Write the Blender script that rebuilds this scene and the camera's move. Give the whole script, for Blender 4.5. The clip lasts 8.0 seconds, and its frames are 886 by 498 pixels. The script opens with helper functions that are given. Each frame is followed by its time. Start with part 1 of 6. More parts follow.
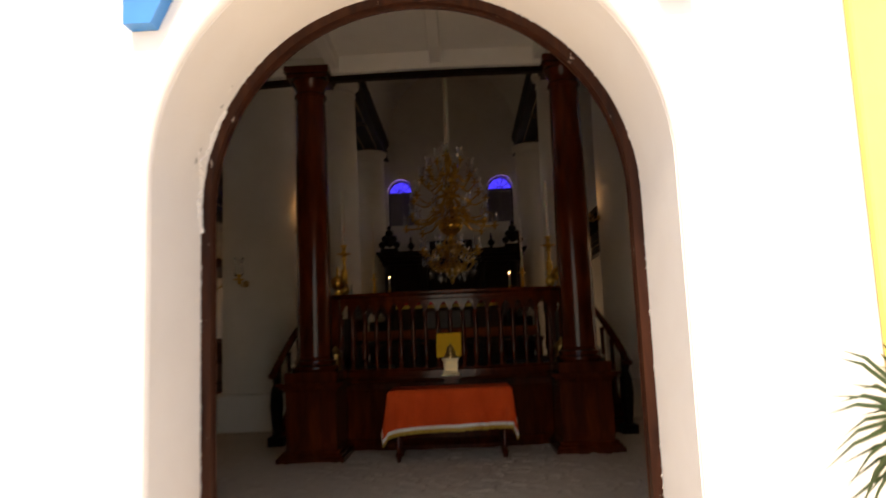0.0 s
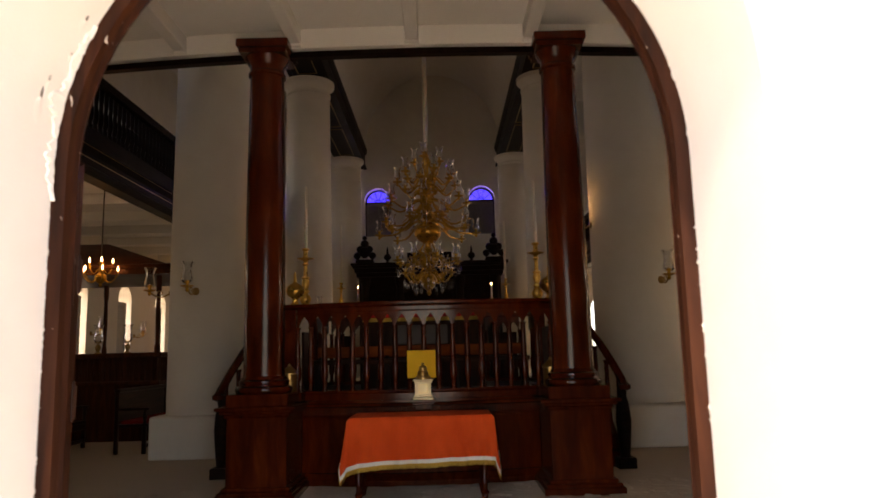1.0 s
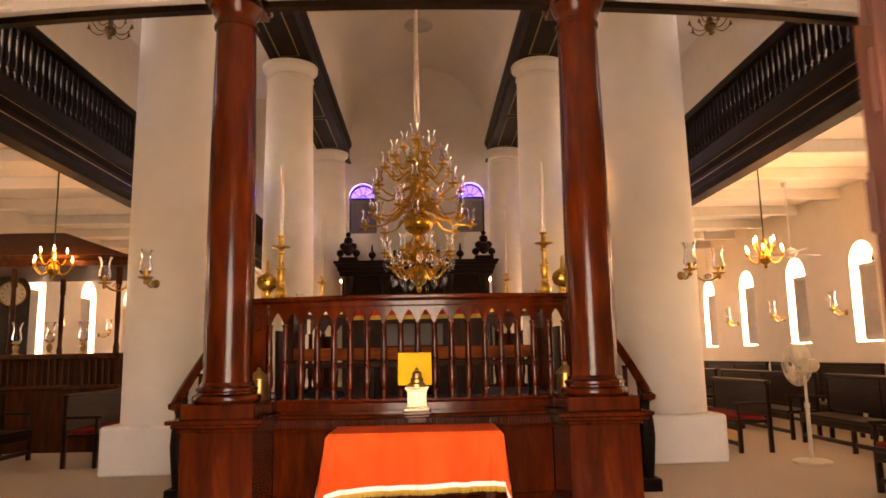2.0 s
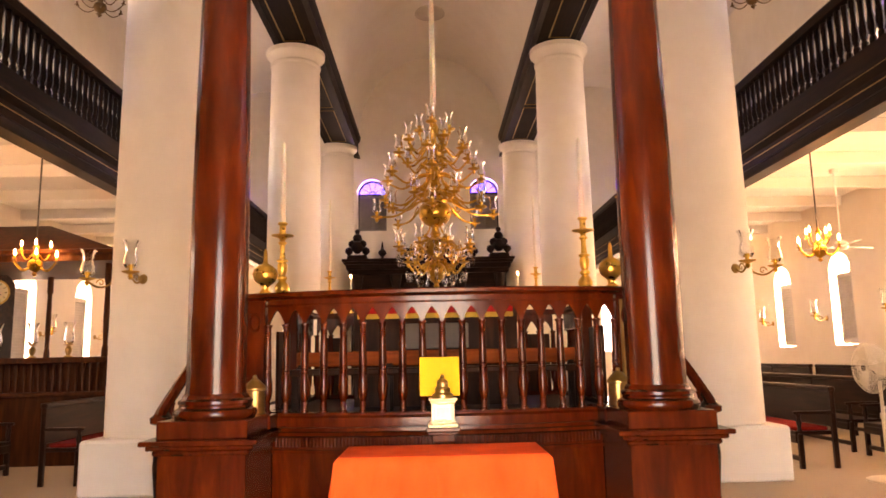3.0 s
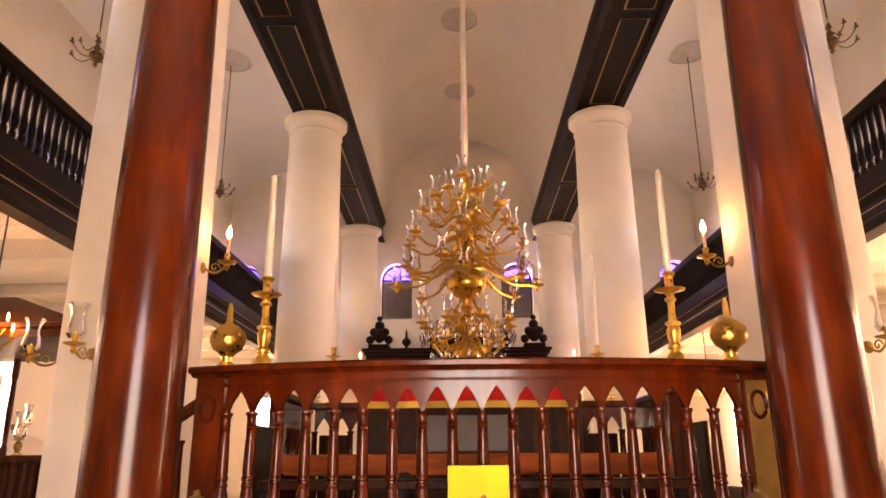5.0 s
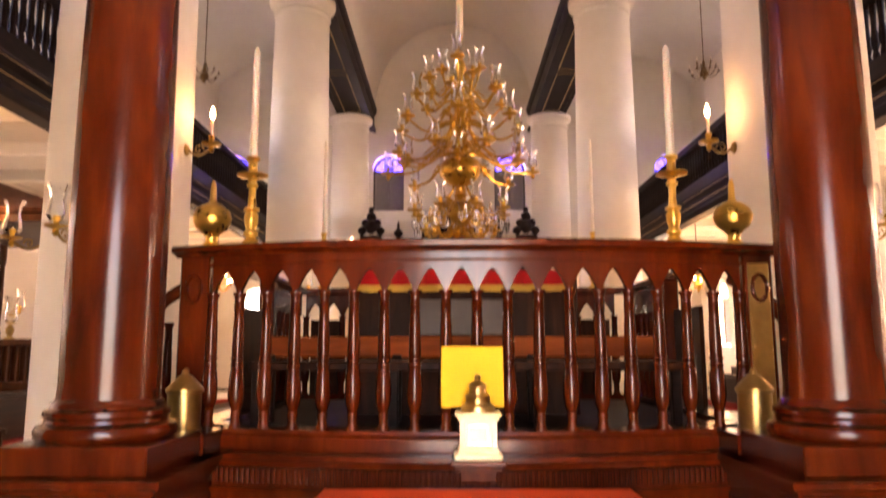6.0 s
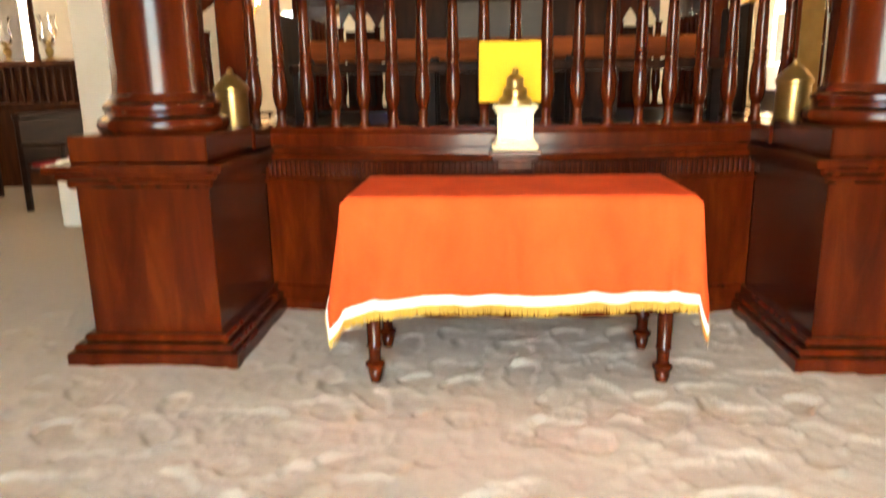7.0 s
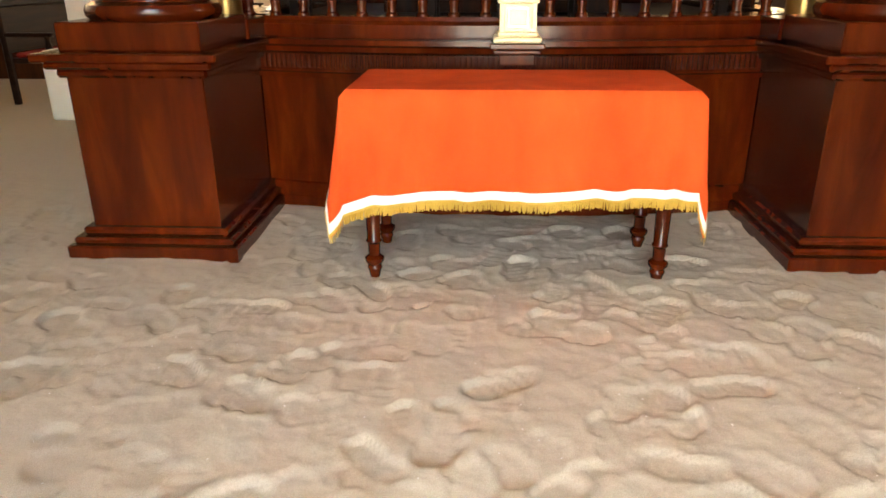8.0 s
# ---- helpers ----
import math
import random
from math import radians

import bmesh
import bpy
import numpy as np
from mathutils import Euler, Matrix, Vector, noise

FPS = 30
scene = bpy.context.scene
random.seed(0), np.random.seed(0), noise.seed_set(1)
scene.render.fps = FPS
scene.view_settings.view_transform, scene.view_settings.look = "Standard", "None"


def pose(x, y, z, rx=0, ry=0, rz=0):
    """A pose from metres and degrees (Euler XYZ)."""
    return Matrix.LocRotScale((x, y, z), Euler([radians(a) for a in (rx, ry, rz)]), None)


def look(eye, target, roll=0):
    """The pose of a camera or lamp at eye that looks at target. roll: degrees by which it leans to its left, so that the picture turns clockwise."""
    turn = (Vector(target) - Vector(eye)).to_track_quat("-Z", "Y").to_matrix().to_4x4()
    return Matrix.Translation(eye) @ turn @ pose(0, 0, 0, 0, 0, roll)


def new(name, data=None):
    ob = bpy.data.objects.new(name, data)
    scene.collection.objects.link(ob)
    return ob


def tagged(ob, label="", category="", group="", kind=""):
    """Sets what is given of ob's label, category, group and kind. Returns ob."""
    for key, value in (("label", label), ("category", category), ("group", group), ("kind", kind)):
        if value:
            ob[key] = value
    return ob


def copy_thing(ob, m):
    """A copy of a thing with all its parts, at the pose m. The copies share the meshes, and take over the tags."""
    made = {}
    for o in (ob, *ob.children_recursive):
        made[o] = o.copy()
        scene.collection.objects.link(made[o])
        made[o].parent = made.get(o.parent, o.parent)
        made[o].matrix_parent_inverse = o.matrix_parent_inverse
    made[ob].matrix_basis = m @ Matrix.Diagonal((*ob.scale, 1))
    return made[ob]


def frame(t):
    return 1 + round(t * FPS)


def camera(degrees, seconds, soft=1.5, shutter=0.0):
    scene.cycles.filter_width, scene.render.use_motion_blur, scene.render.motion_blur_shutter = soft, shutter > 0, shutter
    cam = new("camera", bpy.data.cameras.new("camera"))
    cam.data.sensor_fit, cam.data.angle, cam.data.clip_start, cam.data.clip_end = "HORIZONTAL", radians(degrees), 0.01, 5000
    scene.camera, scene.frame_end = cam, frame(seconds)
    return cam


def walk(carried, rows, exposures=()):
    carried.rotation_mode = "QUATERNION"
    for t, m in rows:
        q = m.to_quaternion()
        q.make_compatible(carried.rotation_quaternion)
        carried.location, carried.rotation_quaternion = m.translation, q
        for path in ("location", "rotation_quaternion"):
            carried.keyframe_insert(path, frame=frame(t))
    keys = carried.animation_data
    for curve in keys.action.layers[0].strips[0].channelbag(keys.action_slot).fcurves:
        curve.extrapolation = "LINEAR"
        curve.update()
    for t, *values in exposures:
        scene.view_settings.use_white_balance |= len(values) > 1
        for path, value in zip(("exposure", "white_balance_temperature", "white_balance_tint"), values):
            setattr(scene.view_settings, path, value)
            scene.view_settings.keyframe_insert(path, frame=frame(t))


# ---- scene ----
cam = camera(64.0, 8.0, soft=1.6, shutter=0.4)
PATH = [
    (0, (0.172, -0.519, 1.401), (0.122, 1.465, 1.651), -2.3),
    (0.5, (0.181, 0.076, 1.429), (0.26, 2.041, 1.794), -1.5),
    (1, (0.208, 0.721, 1.423), (0.216, 2.699, 1.715), -1.5),
    (1.5, (0.142, 1.311, 1.417), (0.132, 3.281, 1.762), -1.0),
    (2, (0.062, 1.934, 1.429), (0.117, 3.911, 1.728), -1.1),
    (2.2, (0.037, 2.185, 1.428), (0.048, 4.163, 1.725), -1.2),
    (3.3, (-0.104, 3.382, 1.471), (-0.067, 5.357, 1.784), -1.2),
    (3.5, (-0.099, 3.637, 1.445), (-0.118, 5.598, 1.837), -1.9),
    (3.9, (-0.099, 4.07, 1.477), (-0.206, 6.022, 1.899), -0.3),
    (4, (-0.105, 4.155, 1.48), (-0.217, 6.1, 1.93), -0.2),
    (4.2, (-0.123, 4.372, 1.49), (-0.172, 6.293, 2.045), -0.3),
    (5.3, (-0.137, 5.086, 1.505), (-0.177, 7.002, 2.076), -0.4),
    (5.5, (-0.117, 5.138, 1.517), (-0.155, 7.061, 2.067), -0.4),
    (6, (-0.154, 5.185, 1.454), (-0.174, 7.165, 1.734), -0.1),
    (6.5, (-0.164, 5.157, 1.375), (-0.22, 7.155, 1.318), -0.5),
    (7, (-0.164, 5.086, 1.279), (-0.287, 7.028, 0.813), -0.9),
    (7.5, (-0.187, 5.077, 1.254), (-0.291, 6.936, 0.525), -0.2),
    (8, (-0.187, 5.077, 1.254), (-0.291, 6.936, 0.525), -0.2),
]
EXPOSURES = [(0, 0.85, 7200, 15), (0.5, 0.98, 7300, 15), (1, 1.68, 7200, 16), (1.5, 3.08, 8300, 31), (2, 3.90, 9000, 32), (3.5, 4.62, 8600, 35), (5.5, 4.60, 8200, 37),
             (6.0, 4.52, 7600, 33), (6.5, 4.72, 6700, 9), (7.0, 4.78, 6700, 3), (7.5, 4.32, 7000, 5), (8, 4.32, 7000, 5)]
walk(cam, [(t, look(eye, target, roll)) for t, eye, target, roll in PATH], EXPOSURES)

# world, sun and daylight
world = bpy.data.worlds.new("world")
scene.world = world
world.use_nodes = True
wn = world.node_tree
sky = wn.nodes.new("ShaderNodeTexSky")
sky.sky_type, sky.sun_disc = "NISHITA", False
sky.sun_elevation, sky.sun_rotation = radians(49), radians(186)
wn.links.new(sky.outputs[0], wn.nodes["Background"].inputs[0])
wn.nodes["Background"].inputs[1].default_value = 0.15
sun = new("sun", bpy.data.lights.new("sun", "SUN"))
sun.data.energy, sun.data.angle, sun.data.color = 3.5, radians(5), (1.0, 0.92, 0.78)
sun.matrix_world = look((-0.9, -9, 10.4), (0, 0, 0))

# plan, in metres
XC = -0.06            # axis of the reading platform and of the door
WEST_OUT, WEST_IN = 2.75, 3.85
EAST = 30.0
SIDE = 8.6            # inner face of the side walls
COLX, COLY = 3.37, (12.05, 20.3, 28.5)
COL_MID = (XC, -0.10, -0.15)      # middle of each pair of columns
BEAM_Z, SPRING = 9.22, 10.1
GAL_X, GAL_Z = 5.2, 4.3
WIN_Y = (10.43, 12.93, 15.44, 17.95, 20.46, 22.97, 25.48, 27.98)


# ---- materials ----
def material(name, rough=0.5, metal=0.0):
    m = bpy.data.materials.new(name)
    m.use_nodes = True
    nt = m.node_tree
    b = nt.nodes["Principled BSDF"]
    b.inputs["Roughness"].default_value = rough
    b.inputs["Metallic"].default_value = metal
    return m, nt, b


def coords(nt, scale):
    t = nt.nodes.new("ShaderNodeTexCoord")
    mp = nt.nodes.new("ShaderNodeMapping")
    mp.inputs["Scale"].default_value = scale
    nt.links.new(t.outputs["Object"], mp.inputs[0])
    return mp.outputs[0]


def noise_of(nt, vec, scale, detail=4, distort=0.0):
    n = nt.nodes.new("ShaderNodeTexNoise")
    n.inputs["Scale"].default_value, n.inputs["Detail"].default_value = scale, detail
    n.inputs["Distortion"].default_value = distort
    nt.links.new(vec, n.inputs["Vector"])
    return n.outputs["Fac"]


def ramp(nt, fac, stops):
    r = nt.nodes.new("ShaderNodeValToRGB")
    e = r.color_ramp.elements
    while len(e) < len(stops):
        e.new(0.5)
    for el, (p, c) in zip(e, stops):
        el.position, el.color = p, (*c, 1)
    nt.links.new(fac, r.inputs[0])
    return r.outputs["Color"]


def mix(nt, fac, a, b, mode="MIX"):
    n = nt.nodes.new("ShaderNodeMix")
    n.data_type, n.blend_type = "RGBA", mode
    for sock, v in ((n.inputs[0], fac), (n.inputs[6], a), (n.inputs[7], b)):
        if hasattr(v, "is_linked"):
            nt.links.new(v, sock)
        elif isinstance(v, tuple):
            sock.default_value = (*v, 1)
        else:
            sock.default_value = v
    return n.outputs[2]


def bump(nt, b, height, strength, dist):
    n = nt.nodes.new("ShaderNodeBump")
    n.inputs["Strength"].default_value, n.inputs["Distance"].default_value = strength, dist
    nt.links.new(height, n.inputs["Height"])
    nt.links.new(n.outputs[0], b.inputs["Normal"])


def rough_by(nt, b, fac, lo, hi):
    n = nt.nodes.new("ShaderNodeMapRange")
    n.inputs[3].default_value, n.inputs[4].default_value = lo, hi
    nt.links.new(fac, n.inputs[0])
    nt.links.new(n.outputs[0], b.inputs["Roughness"])


def wood(name, dark, mid, light, rough, grain=(14, 14, 1.2), coat=0.22, flecks=False, spec=0.25, blotch=0.62):
    m, nt, b = material(name, rough)
    v = coords(nt, grain)
    g = noise_of(nt, v, 1.6, 8, 0.5)
    big = noise_of(nt, coords(nt, (1, 1, 0.5)), 1.7, 3)
    col = ramp(nt, g, [(0.3, dark), (0.52, mid), (0.75, light)])
    oi = nt.nodes.new("ShaderNodeObjectInfo")
    col = mix(nt, 0.75, col, ramp(nt, big, [(0.3, (blotch, blotch * 0.94, blotch * 0.89)), (0.7, (1, 1, 1))]), "MULTIPLY")
    col = mix(nt, 0.35, col, ramp(nt, oi.outputs["Random"], [(0, (0.6, 0.6, 0.6)), (1, (1, 1, 1))]), "MULTIPLY")
    nt.links.new(col, b.inputs["Base Color"])
    rough_by(nt, b, big, rough * 0.9, rough * 1.2)
    if flecks:
        worn = noise_of(nt, coords(nt, (1, 1, 0.5)), 26, 6, 0.6)
        nt.links.new(mix(nt, ramp(nt, worn, [(0.72, (0, 0, 0)), (0.75, (1, 1, 1))]), col, (0.55, 0.45, 0.38)), b.inputs["Base Color"])
    b.inputs["Specular IOR Level"].default_value = spec
    b.inputs["Coat Weight"].default_value = coat
    b.inputs["Coat Roughness"].default_value = 0.09
    bump(nt, b, g, 0.07, 0.004)
    return m


MAHOGANY = wood("mahogany", (0.056, 0.0066, 0.0010), (0.094, 0.0122, 0.0016), (0.148, 0.0240, 0.0030), 0.22, (7, 7, 1.3), 0.14, spec=0.19, blotch=0.30)
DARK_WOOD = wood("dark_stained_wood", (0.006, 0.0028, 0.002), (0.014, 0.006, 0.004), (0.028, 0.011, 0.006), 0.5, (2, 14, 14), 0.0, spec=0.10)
GALLERY_WOOD = wood("black_brown_wood", (0.006, 0.0026, 0.0013), (0.0125, 0.0052, 0.0025), (0.024, 0.010, 0.0045), 0.45, (12, 1.2, 12), 0.0, spec=0.08)
PEW_WOOD = wood("pew_wood", (0.012, 0.0045, 0.0025), (0.027, 0.0095, 0.005), (0.05, 0.018, 0.0085), 0.32, (12, 1.2, 12), 0.0, spec=0.2)
STALL_WOOD = wood("stall_wood", (0.040, 0.012, 0.004), (0.075, 0.022, 0.007), (0.12, 0.036, 0.012), 0.4, (9, 9, 1.1), 0.0, spec=0.10)
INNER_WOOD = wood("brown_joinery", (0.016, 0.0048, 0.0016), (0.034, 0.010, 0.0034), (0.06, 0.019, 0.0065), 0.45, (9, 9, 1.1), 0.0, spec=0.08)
DOOR_PAINT = wood("red_brown_paint", (0.020, 0.0065, 0.0033), (0.040, 0.0125, 0.0055), (0.065, 0.021, 0.009), 0.42, flecks=True, coat=0.0, spec=0.12)


def plaster(name, colour, stain, bumpy=0.35):
    m, nt, b = material(name, 0.72)
    v = coords(nt, (1, 1, 1))
    big = noise_of(nt, v, 0.45, 4)
    mid = noise_of(nt, v, 3.2, 6, 0.4)
    fine = noise_of(nt, v, 60, 3)
    col = ramp(nt, big, [(0.35, stain), (0.6, colour)])
    col = mix(nt, 0.25, col, ramp(nt, mid, [(0.4, stain), (0.6, colour)]))
    nt.links.new(col, b.inputs["Base Color"])
    s = nt.nodes.new("ShaderNodeMath")
    s.operation = "MULTIPLY_ADD"
    nt.links.new(fine, s.inputs[0])
    s.inputs[1].default_value = 0.15
    nt.links.new(mid, s.inputs[2])
    bump(nt, b, s.outputs[0], bumpy, 0.012)
    return m


PLASTER = plaster("cream_plaster", (0.80, 0.75, 0.66), (0.72, 0.66, 0.56))
# white plaster greyed, so the medallions' relief shading sits in the colour
MEDALLION_SHADED = plaster("shade_greyed_plaster", (0.60, 0.56, 0.50), (0.46, 0.42, 0.37))
CEILING = plaster("white_ceiling_paint", (0.80, 0.77, 0.71), (0.74, 0.70, 0.63), 0.15)
FACADE = plaster("white_facade_plaster", (0.83, 0.775, 0.715), (0.77, 0.70, 0.63), 0.3)
YELLOW = plaster("yellow_facade_plaster", (0.80, 0.62, 0.16), (0.72, 0.50, 0.10))
PAVING = plaster("courtyard_paving", (0.68, 0.60, 0.50), (0.58, 0.51, 0.43))


def sand():
    m, nt, b = material("pale_sand", 0.95)
    v = coords(nt, (1, 1, 1))
    big, mid = noise_of(nt, v, 0.8, 4), noise_of(nt, coords(nt, (1, 1, 1)), 22, 9, 0.3)
    fine = noise_of(nt, v, 420, 2)
    col = ramp(nt, big, [(0.3, (0.46, 0.385, 0.29)), (0.7, (0.52, 0.44, 0.335))])
    col = mix(nt, 0.2, col, ramp(nt, mid, [(0.35, (0.43, 0.355, 0.26)), (0.65, (0.54, 0.455, 0.345))]))
    col = mix(nt, 0.5, col, ramp(nt, fine, [(0.3, (0.25, 0.2, 0.15)), (0.5, (0.48, 0.395, 0.29)), (0.78, (0.70, 0.61, 0.49))]))
    nt.links.new(col, b.inputs["Base Color"])
    s = nt.nodes.new("ShaderNodeMath")
    s.operation = "MULTIPLY_ADD"
    nt.links.new(fine, s.inputs[0])
    s.inputs[1].default_value = 0.11
    nt.links.new(mid, s.inputs[2])
    bump(nt, b, s.outputs[0], 0.26, 0.012)
    return m


SAND = sand()


def cloth(name, colour, shade, scale=900):
    m, nt, b = material(name, 0.9)
    v = coords(nt, (1, 1, 1))
    n = noise_of(nt, coords(nt, (1, 1, 0.45)), 5, 6, 0.5)
    w = noise_of(nt, v, scale, 1)
    col = mix(nt, 0.4, ramp(nt, n, [(0.3, shade), (0.7, colour)]), ramp(nt, w, [(0.3, shade), (0.7, colour)]))
    nt.links.new(col, b.inputs["Base Color"])
    b.inputs["Specular IOR Level"].default_value = 0.15
    h = nt.nodes.new("ShaderNodeMath")
    h.operation = "MULTIPLY_ADD"
    nt.links.new(w, h.inputs[0])
    h.inputs[1].default_value = 0.04
    nt.links.new(n, h.inputs[2])
    bump(nt, b, h.outputs[0], 0.5, 0.03)
    return m


RED_CLOTH = cloth("orange_red_velvet", (0.76, 0.095, 0.018), (0.50, 0.045, 0.008))
VALANCE_RED = cloth("deep_red_cloth", (0.42, 0.012, 0.012), (0.3, 0.006, 0.008))
CUSHION = cloth("dark_red_cushion", (0.28, 0.02, 0.012), (0.18, 0.012, 0.008))
RIBBON = cloth("white_ribbon", (0.80, 0.77, 0.70), (0.7, 0.66, 0.58))
FRINGE = cloth("gold_fringe", (0.62, 0.40, 0.08), (0.40, 0.24, 0.04), 300)
BOOK = cloth("yellow_card", (0.78, 0.46, 0.03), (0.72, 0.41, 0.025))


def metal(name, colour, rough):
    m, nt, b = material(name, rough, 1.0)
    n = noise_of(nt, coords(nt, (1, 1, 1)), 14, 4)
    nt.links.new(ramp(nt, n, [(0.3, tuple(c * 0.75 for c in colour)), (0.7, colour)]), b.inputs["Base Color"])
    rough_by(nt, b, n, rough * 0.7, rough * 1.4)
    return m


BRASS = metal("polished_brass", (0.88, 0.55, 0.13), 0.28)
AGED_BRASS = metal("aged_chandelier_brass", (0.62, 0.36, 0.065), 0.28)
OLD_BRASS = metal("tarnished_brass", (0.46, 0.30, 0.11), 0.32)
DARK_BRASS = metal("blackened_brass", (0.17, 0.105, 0.045), 0.4)
IRON = metal("dark_iron", (0.10, 0.085, 0.07), 0.45)
STEEL = metal("worn_hinge_steel", (0.5, 0.42, 0.36), 0.35)


def plain(name, colour, rough=0.6):
    m, nt, b = material(name, rough)
    n = noise_of(nt, coords(nt, (1, 1, 1)), 6, 4)
    nt.links.new(ramp(nt, n, [(0.3, tuple(c * 0.86 for c in colour)), (0.7, colour)]), b.inputs["Base Color"])
    return m


WAX = plain("ivory_wax", (0.82, 0.74, 0.60), 0.5)
WAX.node_tree.nodes["Principled BSDF"].inputs["Subsurface Weight"].default_value = 0.2
SHUTTER = plain("pale_shutter_paint", (0.62, 0.60, 0.56))
GREY_SHUTTER = plain("grey_shutter_paint", (0.22, 0.20, 0.19))
FAN_CREAM = plain("cream_enamel", (0.66, 0.58, 0.44), 0.35)
FAN_WHITE = plain("white_fan_enamel", (0.75, 0.72, 0.68), 0.4)
BOX_CREAM = plain("cream_gilt_paint", (0.86, 0.70, 0.38), 0.35)
GILT = metal("gilt_trim", (0.95, 0.68, 0.28), 0.3)
BLUE_PAINT = plain("blue_paint", (0.03, 0.20, 0.50), 0.4)
WHITE_PAINT = plain("white_paint", (0.80, 0.78, 0.75), 0.45)
PALM_GREEN = plain("palm_green", (0.05, 0.075, 0.025), 0.45)
# flat grey that paints a reflected sheen on the desk
DESK_SHEEN = plain("grey_desk_sheen", (0.13, 0.12, 0.12), 0.8)


def glowing(name, colour, power):
    m, nt, b = material(name, 0.4)
    b.inputs["Base Color"].default_value = (*colour, 1)
    b.inputs["Emission Color"].default_value = (*colour, 1)
    b.inputs["Emission Strength"].default_value = power
    return m


BULB = glowing("warm_bulb", (1.0, 0.60, 0.25), 6.0)


def clear(name, tint, gloss=0.12, ior=1.33):
    m = bpy.data.materials.new(name)
    m.use_nodes = True
    nt = m.node_tree
    nt.nodes.remove(nt.nodes["Principled BSDF"])
    tr, gl, mx = nt.nodes.new("ShaderNodeBsdfTransparent"), nt.nodes.new("ShaderNodeBsdfGlossy"), nt.nodes.new("ShaderNodeMixShader")
    fr = nt.nodes.new("ShaderNodeFresnel")
    fr.inputs[0].default_value = ior
    tr.inputs[0].default_value = (*tint, 1)
    gl.inputs["Roughness"].default_value = gloss
    nt.links.new(fr.outputs[0], mx.inputs[0])
    nt.links.new(tr.outputs[0], mx.inputs[1])
    nt.links.new(gl.outputs[0], mx.inputs[2])
    nt.links.new(mx.outputs[0], nt.nodes["Material Output"].inputs[0])
    return m


GLASS = clear("clear_glass", (0.93, 0.93, 0.93), 0.06, 1.55)
BLUE_GLASS = clear("cobalt_blue_glass", (0.33, 0.23, 1.0))


